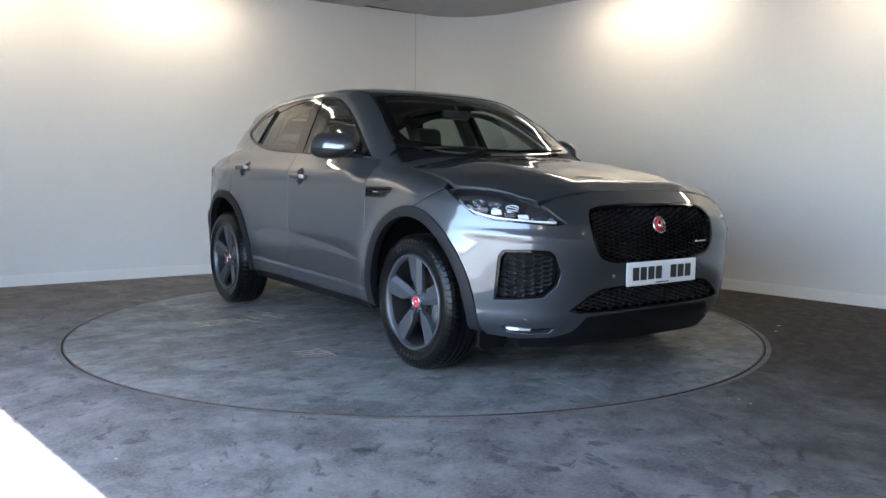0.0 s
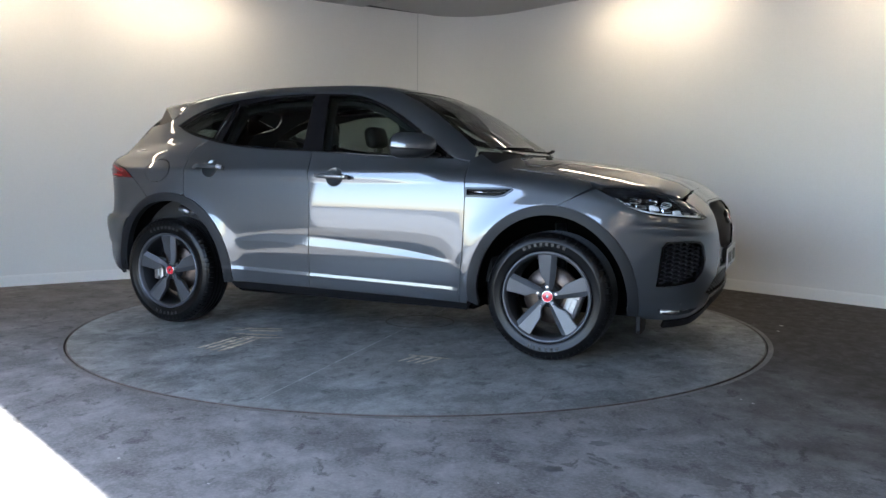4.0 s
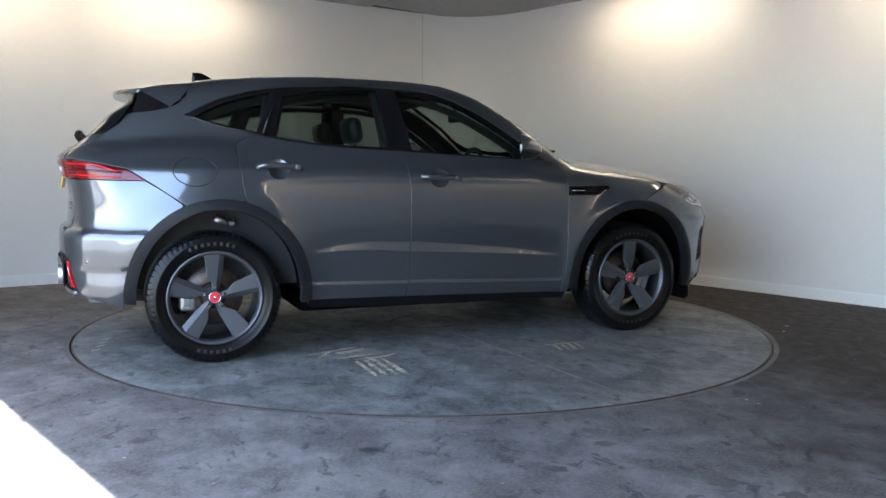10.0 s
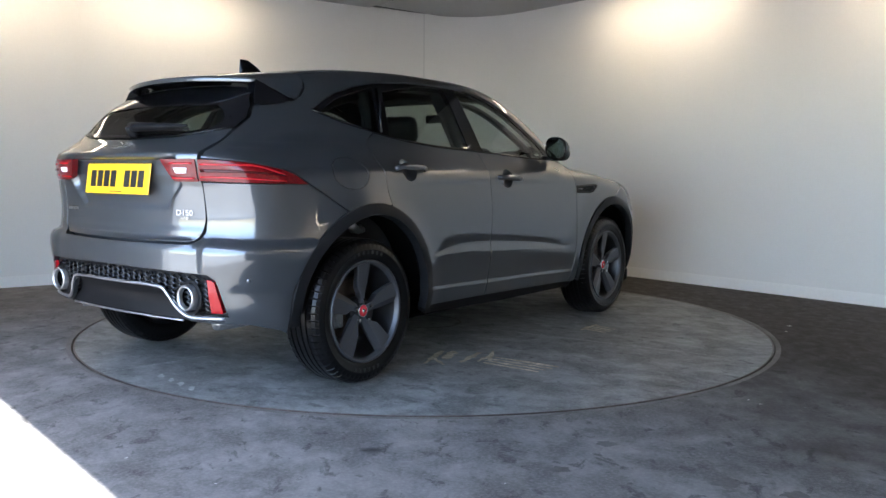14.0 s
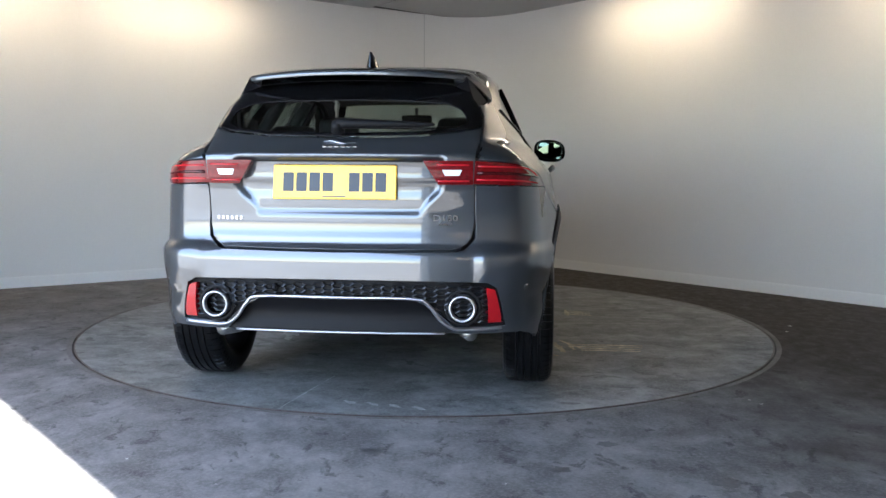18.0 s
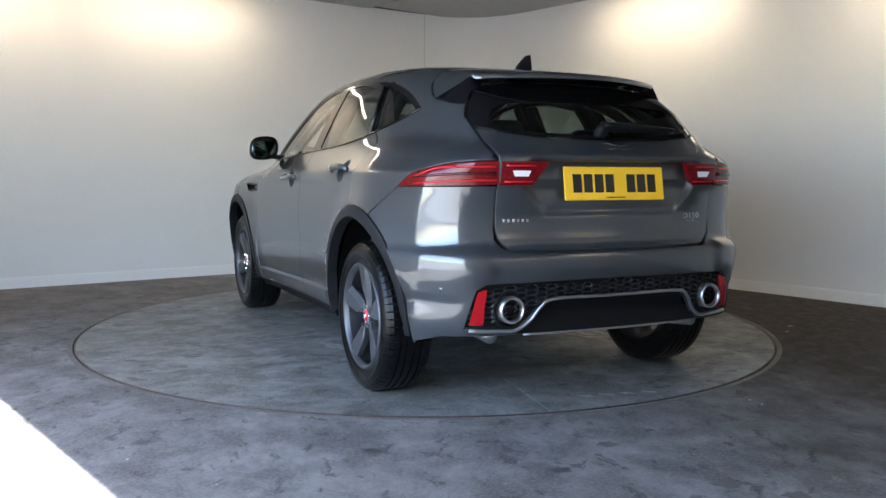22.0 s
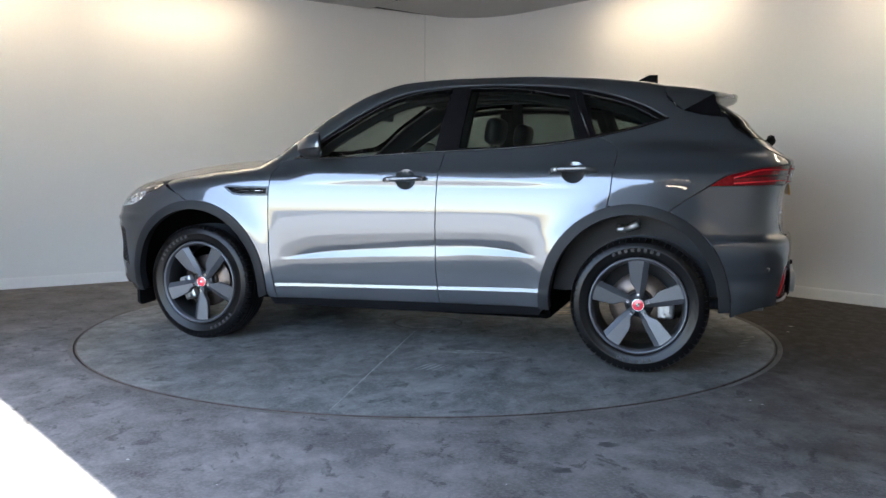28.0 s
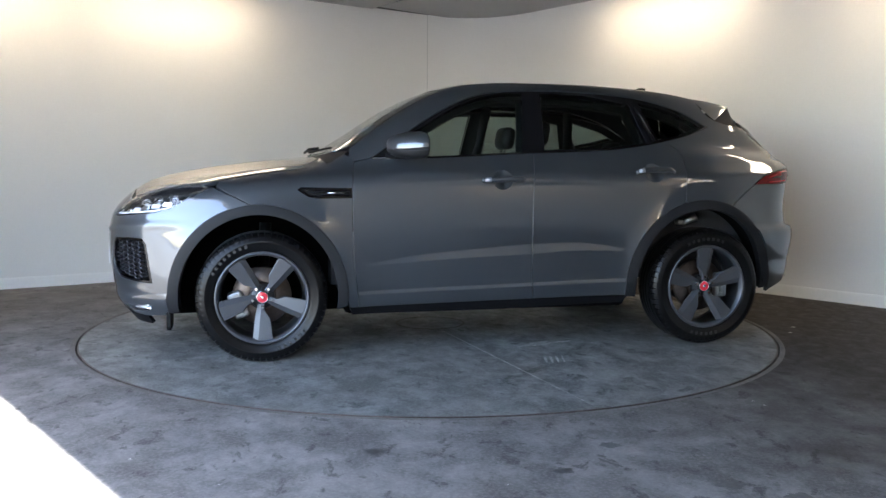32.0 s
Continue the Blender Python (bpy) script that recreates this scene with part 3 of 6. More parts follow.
def land(p, d, reach, n=44):
    """Moves points p along d until they meet the form."""
    p, d = np.asarray(p, float), np.asarray(d, float)
    lo, hi = np.zeros(len(p)), np.full(len(p), reach)
    found = np.zeros(len(p), bool)
    for k in range(1, n + 1):
        s = reach * k / n
        inside = form(*(p + d * s).T) > 0
        first = inside & ~found
        lo[first], hi[first] = reach * (k - 1) / n, s
        found |= inside
    for _ in range(14):
        m = (lo + hi) / 2
        inside = form(*(p + d * m[:, None]).T) > 0
        hi = np.where(inside, m, hi)
        lo = np.where(inside, lo, m)
    return p + d * hi[:, None], found


def chart_rays(chart, u, v):
    """Where the rays start that lay a flat outline (u, v) on the form, and their way."""
    one, nil = np.ones_like(u), np.zeros_like(u)
    if chart == "left":
        p, d = (u, one * 1.3, v), (nil, -one, nil)
    elif chart == "front":
        p, d = (one * 2.6, u, v), (-one, nil, nil)
    elif chart == "rear":
        p, d = (-one * 2.6, u, v), (one, nil, nil)
    elif chart == "top":
        p, d = (u, v, one * 2.0), (nil, nil, -one)
    else:                                   # wrapped round the nose or the stern
        s = 1 if chart == "nose" else -1
        p, d = (s * (1.2 + 1.8 * np.cos(u)), 1.8 * np.sin(u), v), (-s * np.cos(u), -np.sin(u), nil)
    return np.stack(p, 1), np.stack(d, 1)


def wrap(points, s=1):
    """Places (x, y, z) at the nose (s = 1) or stern (s = -1) as (angle, height)."""
    return [(math.atan2(y, s * x - 1.2), z) for x, y, z in points]


def on_form(chart, pts):
    """The places and outward normals of chart points on the form."""
    v2 = np.array(pts, float).reshape(-1, 2)
    p, d = chart_rays(chart, v2[:, 0], v2[:, 1])
    p, _ = land(p, d, 1.75 if chart != "left" else 1.29)
    return p, gradient(p)


@functools.lru_cache(maxsize=None)
def height(x, y):
    """How high the form stands at a place of the plan."""
    return float(on_form("top", [(x, y)])[0][0, 2])


def smooth_line(points, n=6, closed=True, corners=()):
    """A rounded line through points; those whose index is in corners stay sharp."""
    pts = [np.array(p, float) for p in points]
    m, out = len(pts), []
    for i in range(m if closed else m - 1):
        p1, p2 = pts[i], pts[(i + 1) % m]
        p0 = 2 * p1 - p2 if (i in corners or (not closed and i == 0)) else pts[i - 1]
        p3 = 2 * p2 - p1 if ((i + 1) % m in corners or (not closed and i == m - 2)) else pts[(i + 2) % m]
        for k in range(n):
            t = k / n
            out.append(0.5 * (2 * p1 + (p2 - p0) * t + (2 * p0 - 5 * p1 + 4 * p2 - p3) * t * t + (3 * p1 - 3 * p2 + p3 - p0) * t ** 3))
    if not closed:
        out.append(pts[-1])
    return out


def dense(line, step):
    """Puts points on a closed line so that no side is longer than step."""
    out = []
    for i, p in enumerate(line):
        q = line[(i + 1) % len(line)]
        n = max(1, int(np.ceil(np.linalg.norm(np.subtract(q, p)) / step)))
        out += [tuple(np.add(p, np.subtract(q, p) * k / n)) for k in range(n)]
    return out


def inward(line, gap):
    """The closed line moved to its inner side by gap."""
    p = np.array(line, float)
    area = np.sum(p[:, 0] * np.roll(p[:, 1], -1) - np.roll(p[:, 0], -1) * p[:, 1])
    if area < 0:
        p = p[::-1]
    a, b = p - np.roll(p, 1, 0), np.roll(p, -1, 0) - p
    na = np.stack([-a[:, 1], a[:, 0]], 1) / np.maximum(np.linalg.norm(a, axis=1, keepdims=True), 1e-9)
    nb = np.stack([-b[:, 1], b[:, 0]], 1) / np.maximum(np.linalg.norm(b, axis=1, keepdims=True), 1e-9)
    m = na + nb
    m /= np.maximum((m * na).sum(1, keepdims=True), 0.4)
    return [tuple(q) for q in p + m * gap]


def inside(pts, line):
    x, y = pts[:, 0], pts[:, 1]
    hit = np.zeros(len(pts), bool)
    p = np.array(line)
    for (x1, y1), (x2, y2) in zip(p, np.roll(p, -1, 0)):
        cross = (y1 > y) != (y2 > y)
        if y1 != y2:
            hit ^= cross & (x < (x2 - x1) * (y - y1) / (y2 - y1) + x1)
    return hit


def near(pts, line, dist):
    q = np.array(line)
    return (np.abs(pts[:, None, :] - q[None]).sum(2).min(1)) < dist


def sheet(name, line, chart, mat, parent, label="", step=0.03, gap=0.002, thick=0.02, lift=0.0, holes=(), mirror=False, bend=None, creases=()):
    """A panel: a flat outline laid on the car's form, with its own thickness and edges."""
    line = dense(inward(line, gap), step)
    holes = [dense(inward(h, -gap)[::-1], step) for h in holes]
    lo, hi = np.min(line, 0), np.max(line, 0)
    gu, gv = np.meshgrid(np.arange(lo[0] + step / 2, hi[0], step), np.arange(lo[1] + step / 2, hi[1], step))
    grid = np.stack([gu.ravel(), gv.ravel()], 1)
    grid = grid[inside(grid, line)]
    for h in holes:
        grid = grid[~inside(grid, h)]
    for l in (line, *holes):
        if len(grid):
            grid = grid[~near(grid, l, step * 0.55)]
    folds = []
    for c in creases:
        c = np.array(c, float)
        c = c[inside(c, line) & ~near(c, line, step * 0.5)]
        if len(c) > 1 and len(grid):
            grid = grid[~near(grid, c, step * 0.45)]
            folds.append(c)
    pts, edges = [], []
    for c in folds:
        k = len(pts)
        pts += [tuple(p) for p in c]
        edges += [(k + i, k + i + 1) for i in range(len(c) - 1) if abs(c[i + 1][0] - c[i][0]) < step * 1.5]
    for l in (line, *holes):
        k = len(pts)
        pts += [tuple(p) for p in l]
        edges += [(k + i, k + (i + 1) % len(l)) for i in range(len(l))]
    nb = len(pts)
    pts += [tuple(p) for p in grid]
    v2, e2, faces, *_ = delaunay_2d_cdt([Vector(p) for p in pts], edges, [], 1, 1e-6)
    v2 = np.array([tuple(v) for v in v2])
    if holes:
        cen = np.array([v2[list(f)].mean(0) for f in faces])
        keep = inside(cen, line)
        for h in holes:
            keep &= ~inside(cen, h)
        faces = [f for f, k in zip(faces, keep) if k]
    p, nrm = on_form(chart, v2)
    if bend is not None:
        p = bend(p, nrm, v2)
    p = p + nrm * lift
    if bend is not None:                    # the bent skin's own normals
        f3 = np.array([f[:3] for f in faces])
        way = np.cross(p[f3[:, 1]] - p[f3[:, 0]], p[f3[:, 2]] - p[f3[:, 0]])
        own = np.zeros_like(p)
        for i in range(3):
            np.add.at(own, f3[:, i], way)
        own *= np.sign((own * nrm).sum(1, keepdims=True) + 1e-12)
        nrm = own / np.maximum(np.linalg.norm(own, axis=1, keepdims=True), 1e-12)
    flip = np.dot(np.cross(p[faces[0][1]] - p[faces[0][0]], p[faces[0][2]] - p[faces[0][0]]), nrm[faces[0][0]]) < 0
    faces = [tuple(f[::-1]) if flip else tuple(f) for f in faces]
    # the rim: outer boundary edges go inwards by the thickness
    count = {}
    for f in faces:
        for i in range(len(f)):
            count[(f[i], f[(i + 1) % len(f)])] = 1
    rim = [(a, b) for a, b in count if (b, a) not in count]
    verts = [tuple(q) for q in p]
    allf, smooth = list(faces), [True] * len(faces)
    # a small rounded lip along every edge, then the panel's thickness
    lip = np.zeros_like(p)
    for a, b in rim:
        out = np.cross(p[b] - p[a], nrm[a])
        out /= max(np.linalg.norm(out), 1e-9)
        lip[a] += out
        lip[b] += out
    lip /= np.maximum(np.linalg.norm(lip, axis=1, keepdims=True), 1e-9)
    soft = min(0.0016, abs(gap) * 0.7, thick * 0.3)
    bent = {}
    idx = {}
    for a, b in rim:
        for v in (a, b):
            if v not in idx:
                idx[v] = len(verts)
                edge_at = p[v] + lip[v] * soft - nrm[v] * soft
                verts.append(tuple(edge_at))
                verts.append(tuple(edge_at))
                verts.append(tuple(edge_at - nrm[v] * thick))
                bent[idx[v]] = nrm[v] * 0.35 + lip[v]
        if soft > 0:
            allf.append((b, a, idx[a], idx[b]))
            smooth.append(True)
    lips = len(allf)
    for a, b in rim:
        allf.append((idx[b] + 1, idx[a] + 1, idx[a] + 2, idx[b] + 2))
        smooth.append(False)
    if mirror:
        verts = [(x, -y, z) for x, y, z in verts]
        allf = [f[::-1] for f in allf]
        nrm = nrm * np.array([1, -1, 1])
        bent = {k: v * np.array([1, -1, 1]) for k, v in bent.items()}
    me = bpy.data.meshes.new(name)
    me.from_pydata(verts, [], allf)
    me.polygons.foreach_set("use_smooth", smooth)
    me.update()
    loops = np.empty(len(me.loops), int)
    me.loops.foreach_get("vertex_index", loops)
    start_of = np.empty(len(me.polygons), int)
    me.polygons.foreach_get("loop_start", start_of)
    nl = [(0.0, 0.0, 0.0)] * len(loops)
    for f in range(lips):
        s = start_of[f]
        for k in range(len(allf[f])):
            v = loops[s + k]
            nl[s + k] = tuple(nrm[v] if v < len(nrm) else bent[v] / np.linalg.norm(bent[v]))
    me.normals_split_custom_set(nl)
    return mesh_part(name, me, mat, parent, label)


car = new("car")
tagged(car, "dark grey metallic compact SUV with black grille and grey five-spoke wheels", "car")


# ---- the car's panels ----
def both(half):
    """A closed outline from its half at y >= 0, which runs from the middle to the middle."""
    return half + [(-u, v) for u, v in half[::-1]]


def arc(cx, rx, rz, a0, a1, n=22):
    return [(cx + rx * math.cos(radians(a0 + (a1 - a0) * k / n)), 0.36 + rz * math.sin(radians(a0 + (a1 - a0) * k / n))) for k in range(n + 1)]


FRONT_ARCH, REAR_ARCH = (1.355, 0.487, 0.512), (-1.305, 0.497, 0.533)      # middle, half width, height over the hub
FRONT_IN, REAR_IN = (1.355, 0.430, 0.458), (-1.305, 0.437, 0.478)
WIN_TOP = smooth_line([(-1.455, 1.351), (-1.285, 1.440), (-1.045, 1.511), (-0.80, 1.541), (-0.487, 1.556), (-0.171, 1.550), (0.041, 1.523), (0.216, 1.458), (0.391, 1.360), (0.563, 1.246), (0.725, 1.130)], 4, False)
WIN_LOW = smooth_line([(0.725, 1.130), (0.354, 1.138), (0.012, 1.157), (-0.244, 1.171), (-0.60, 1.186), (-0.842, 1.208), (-1.016, 1.234), (-1.158, 1.264), (-1.303, 1.298), (-1.455, 1.351)], 4, False)
SHIELD_EDGE = curve((0.25, 0.535), (0.45, 0.585), (0.65, 0.64), (0.84, 0.70))      # half width of the windscreen along x
ROOF_EDGE = curve((-1.45, 0.53), (-1.0, 0.545), (-0.4, 0.55), (0.25, 0.535))
BONNET_EDGE = curve((0.86, 0.715), (0.95, 0.74), (1.1, 0.765), (1.3, 0.785), (1.45, 0.805), (1.60, 0.85))
LAMP_TOP = [(1.594, 0.885, 0.968), (1.646, 0.848, 0.981), (1.787, 0.787, 0.975), (1.951, 0.709, 0.935), (2.065, 0.637, 0.880), (2.142, 0.577, 0.812)]
LAMP_LOW = [(2.142, 0.577, 0.812), (2.120, 0.640, 0.802), (2.042, 0.750, 0.813), (1.91, 0.848, 0.826), (1.818, 0.886, 0.851), (1.732, 0.901, 0.902), (1.594, 0.885, 0.968)]
TAIL_TOP = [(-2.078, 0.580, 1.100), (-1.95, 0.755, 1.088), (-1.77, 0.823, 1.050), (-1.675, 0.867, 0.989)]
TAIL_LOW = [(-1.675, 0.867, 0.989), (-1.92, 0.79, 0.993), (-2.062, 0.570, 1.000)]

# bonnet: down to the lamps' upper edge and the seam above the grille
half = [(2.036, 0.0), (2.040, 0.30), (2.036, 0.54), (2.02, 0.655)] + [(x, y) for x, y, z in LAMP_TOP[3:0:-1]]
half += [(x, float(BONNET_EDGE(x))) for x in (1.60, 1.52, 1.45, 1.3, 1.1, 0.97)] + [(1.0, 0.60), (1.055, 0.40), (1.09, 0.20), (1.10, 0.0)]
outline = [(x, y) for x, y in half] + [(x, -y) for x, y in half[-2:0:-1]]
bonnet = sheet("bonnet", outline, "top", paint, car, step=0.025, gap=0.0034)

# windscreen and the black scuttle under it
edge = [(x, float(SHIELD_EDGE(x))) for x in (0.27, 0.4, 0.55, 0.7, 0.82)]
half = [(0.295, 0.0), (0.285, 0.3)] + edge + [(0.90, 0.60), (0.985, 0.40), (1.025, 0.20), (1.04, 0.0)]
outline = half + [(x, -y) for x, y in half[-2:0:-1]]
windscreen = sheet("windscreen", outline, "top", glass_clear, car, "clear raked windscreen", step=0.04, gap=0.0, thick=0.005, lift=-0.004)
half2 = [(1.105, 0.0), (1.095, 0.20), (1.06, 0.40), (1.005, 0.60), (0.955, 0.73), (0.85, 0.70)] + [(0.90, 0.60), (0.985, 0.40), (1.025, 0.20), (1.04, 0.0)]
outline = half2 + [(x, -y) for x, y in half2[-2:0:-1]]
sheet("scuttle", outline, "top", black_plastic, car, "black plastic scuttle below the windscreen", step=0.04, gap=0.0, lift=-0.012)
half = [(0.245, 0.0), (0.24, 0.3), (0.25, 0.50), (0.27, 0.51), (0.40, 0.56), (0.55, 0.60), (0.7, 0.645), (0.80, 0.675), (0.86, 0.60), (0.95, 0.4), (0.99, 0.2), (1.0, 0.0)]
shade_in = [(0.33, 0.0), (0.325, 0.3), (0.335, 0.48), (0.42, 0.515), (0.56, 0.56), (0.72, 0.605), (0.80, 0.59), (0.90, 0.4), (0.94, 0.2), (0.95, 0.0)]
sheet("windscreen_band", half + [(x, -y) for x, y in half[-2:0:-1]], "top", black_gloss, car, "black printed border of the windscreen", step=0.04, gap=0.0, thick=0.003, lift=-0.012,
      holes=[shade_in + [(x, -y) for x, y in shade_in[-2:0:-1]]])

# roof
half = [(0.29, 0.0), (0.28, 0.3), (0.265, 0.534)] + [(x, float(ROOF_EDGE(x))) for x in (0.1, -0.2, -0.6, -1.0, -1.3, -1.42)] + [(-1.44, 0.3), (-1.45, 0.0)]
outline = half + [(x, -y) for x, y in half[-2:0:-1]]
sheet("roof", outline, "top", paint, car, step=0.05, gap=0.001)
sheet("headliner", [(x * 0.97, y * 0.95) for x, y in outline], "top", cloth_light, car, "dark grey cloth headlining", step=0.08, lift=-0.05, thick=0.01)

for flip in (False, True):
    # one-piece body side: windscreen pillar, roof rail and rear quarter
    top = [(x, height(x, float(SHIELD_EDGE(x)))) for x in (0.84, 0.7, 0.55, 0.4, 0.27)]
    top += [(x, height(x, float(ROOF_EDGE(x)))) for x in (0.1, -0.2, -0.6, -1.0, -1.3, -1.42)]
    rim_pts, _ = on_form("rear", [(0.560, 1.385), (0.578, 1.355), (0.602, 1.30), (0.603, 1.245), (0.601, 1.19), (0.588, 1.135), (0.583, 1.104)])
    back = [(-1.445, 1.462), (-1.485, 1.42), (-1.535, 1.393), (-1.62, 1.372)] + [(float(p[0]), float(p[2])) for p in rim_pts[1:]]
    back += [(-1.95, 1.089), (-1.77, 1.052), (-1.675, 0.990), (-1.58, 0.925), (-1.494, 0.866)]
    wheel = [p for p in arc(*REAR_ARCH, 140, 60, 14) if -1.494 < p[0] < -1.171]
    shut = [(-1.171, 0.882), (-1.185, 0.95), (-1.193, 1.05), (-1.205, 1.14), (-1.20, 1.192), (-1.17, 1.215), (-1.104, 1.249)]
    low = [p for p in WIN_LOW if p[0] < -1.11]
    outline = [(0.86, 1.108), (0.85, 1.125)] + top + back + wheel + shut + [tuple(p) for p in low] + [tuple(p) for p in WIN_TOP[1:]] + [(0.79, 1.118)]
    filler = [(-1.43 + 0.112 * math.cos(a), 1.040 + 0.077 * math.sin(a)) for a in np.linspace(0, 2 * math.pi, 40, endpoint=False)]
    side = sheet("body_side", outline, "left", paint, car, step=0.028, gap=0.003, mirror=flip, holes=[filler] if flip else [])
    if flip:
        sheet("fuel_flap", filler, "left", paint, side, "round fuel filler flap", step=0.022, gap=0.0034, mirror=flip)

    # black surround of the side windows, with three panes
    rear_pane = smooth_line([(-0.985, 1.246), (-0.95, 1.36), (-0.915, 1.478), (-0.62, 1.530), (-0.338, 1.540), (-0.318, 1.193), (-0.602, 1.201), (-0.843, 1.224)], 4, True, (0, 2, 4, 5))
    quarter = smooth_line([(-1.405, 1.347), (-1.235, 1.431), (-0.985, 1.499), (-1.022, 1.40), (-1.078, 1.266), (-1.25, 1.303)], 4, True, (0, 2, 4))
    front_pane = smooth_line([(-0.222, 1.540), (-0.030, 1.522), (0.181, 1.452), (0.390, 1.332), (0.56, 1.215), (0.61, 1.147), (0.354, 1.150), (0.012, 1.165), (-0.172, 1.175)], 4, True, (0, 5, 8))
    outline = [tuple(p) for p in WIN_TOP] + [tuple(p) for p in WIN_LOW[1:-1]]
    sheet("window_surround", outline, "left", black_gloss, car, "gloss black window surround", step=0.035, gap=0.003, lift=-0.006, thick=0.03, mirror=flip, holes=[rear_pane, quarter, front_pane])
    for nm, ol in (("front_window", front_pane), ("rear_window", rear_pane), ("quarter_window", quarter)):
        pane = sheet(nm, ol, "left", glass_side if nm == "front_window" else glass_dark, car, "lightly tinted glass" if nm == "front_window" else "dark privacy glass", step=0.06, gap=-0.002, thick=0.004, lift=-0.010, mirror=flip)
    lining_in = [inward(front_pane, 0.014), inward(rear_pane, 0.016), inward(quarter, 0.012)]
    sheet("window_lining", inward(outline, -0.012), "left", dash_black, car, "dark inner lining round the side windows", step=0.05, gap=0.0, lift=-0.085, thick=0.02, mirror=flip, holes=lining_in)
    trim_line = [on_form("left", [tuple(p)]) for p in WIN_LOW[::2]]
    bm = bmesh.new()
    tube(bm, [((p + n * 0.002)[0] * np.array([1, -1 if flip else 1, 1])) for p, n in trim_line], 0.006, 6)
    part("window_seal", bm, black_gloss, car, "black belt seal under the side windows", True)
    # a slim bright strip between the rear door pane and the quarter pane
    bm = bmesh.new()
    ps = [(on_form("left", [q]), 0) for q in ((-0.945, 1.50), (-0.985, 1.40), (-1.045, 1.256))]
    tube(bm, [((p + n * 0.001)[0] * np.array([1, -1 if flip else 1, 1])) for (p, n), _ in ps], 0.007, 6)
    part("pillar_strip", bm, black_gloss, car, "", True)

    # black sheet added behind the doors to put shade into their gaps
    backing_line = [(0.86, 1.085), (0.85, 0.30), (-0.80, 0.325), (-0.86, 0.60), (-1.0, 0.80), (-1.195, 0.885), (-1.205, 1.165), (-0.60, 1.16), (0.0, 1.135)]
    sheet("gap_backing", backing_line, "left", soot_shade, car, "black sheet behind the doors that darkens their gaps", step=0.06, gap=0.0, lift=-0.045, thick=0.005, mirror=flip)
    # doors, creased along the pressed ledge and the strip over the sill
    along = np.arange(-0.84, 0.83, 0.012)
    FOLDS = [[(x, float(f(x)) + o) for x in along if scallop_top(x) - scallop_low(x) > 0.012] for f, o in ((scallop_low, -0.003), (scallop_low, 0.003), (scallop_top, 0.001), (scallop_top, 0.007))]
    FOLDS += [[(x, 0.40 - 0.026 * (x + 0.22) + o) for x in along] for o in (-0.017, -0.011, 0.003, 0.009)]
    cup_f = [(-0.030 + 0.060 * math.cos(a), 1.010 + 0.056 * math.sin(a)) for a in np.linspace(0, 2 * math.pi, 28, endpoint=False)]
    cup_r = [(-0.985 + 0.060 * math.cos(a), 1.055 + 0.056 * math.sin(a)) for a in np.linspace(0, 2 * math.pi, 28, endpoint=False)]
    low_f = [tuple(p) for p in WIN_LOW if p[0] > -0.244]
    hinge = [(0.818, 1.112), (0.836, 1.04), (0.845, 0.90), (0.843, 0.732), (0.836, 0.56), (0.826, 0.459), (0.818, 0.40), (0.806, 0.286)]
    lock = [(-0.234, 0.308), (-0.224, 0.38), (-0.216, 0.50), (-0.214, 0.62), (-0.214, 0.85), (-0.219, 0.98), (-0.226, 1.06), (-0.242, 1.171)]
    door = sheet("front_door", [(0.79, 1.116)] + low_f + lock[::-1] + hinge[::-1], "left", paint, car, step=0.014, gap=0.0034, mirror=flip, holes=[cup_f], creases=FOLDS)
    low_r = [tuple(p) for p in WIN_LOW if -1.104 < p[0] < -0.25]
    wheel = [p for p in arc(*REAR_ARCH, 74, -4, 16) if p[0] > -1.171]
    door_r = sheet("rear_door", [lock[-1]] + low_r + shut[::-1] + wheel + [(-0.815, 0.318)] + lock[:-1], "left", paint, car, step=0.014, gap=0.0034, mirror=flip, holes=[cup_r], creases=FOLDS)
    for d, cup, mid, tilt in ((door, cup_f, (-0.030, 1.011), 0.007), (door_r, cup_r, (-0.985, 1.056), 0.006)):
        m = np.array(mid)
        sheet("handle_cup", cup, "left", paint, d, "pressed grip recess", step=0.012, gap=-0.001, thick=0.004, mirror=flip,
              bend=lambda p, n, v: p - n * (0.030 * (1 - np.clip(((v - m) / np.array([0.060, 0.056])) ** 2, 0, 9).sum(1)).clip(0, 1))[:, None])
        p, n = on_form("left", [(mid[0] - 0.125, mid[1] + tilt * 0.6), mid, (mid[0] + 0.125, mid[1] - tilt * 0.6)])
        bm = bmesh.new()
        pts = []
        for k in range(17):
            t = k / 16
            q = p[0] * (1 - t) + p[2] * t
            rise = 0.012 + 0.024 * min(1, math.sin(math.pi * t) * 1.9)
            pts.append((q + n[1] * rise) * np.array([1, -1 if flip else 1, 1]))
        wide = lambda t: 0.0105 + 0.0035 * math.sin(math.pi * t)
        tube(bm, pts, wide, 10)
        bmesh.ops.scale(bm, vec=(1, 1, 1.25), space=Matrix.Translation(-Vector(pts[8])), verts=bm.verts[:])
        handle = part("door_handle", bm, paint, d, "body-coloured pull handle", True)
        bm = bmesh.new()
        tube(bm, [Vector(q) + Vector((0, (-1 if flip else 1) * 0.002, 0)) for q in pts[13:16]], 0.0135, 10)
        part("handle_cap", bm, satin_silver, d, "bright end cap of the handle", True)

    # front wing
    top = [(x, height(x, float(BONNET_EDGE(x)))) for x in (0.87, 0.95, 1.1, 1.3, 1.45, 1.56)]
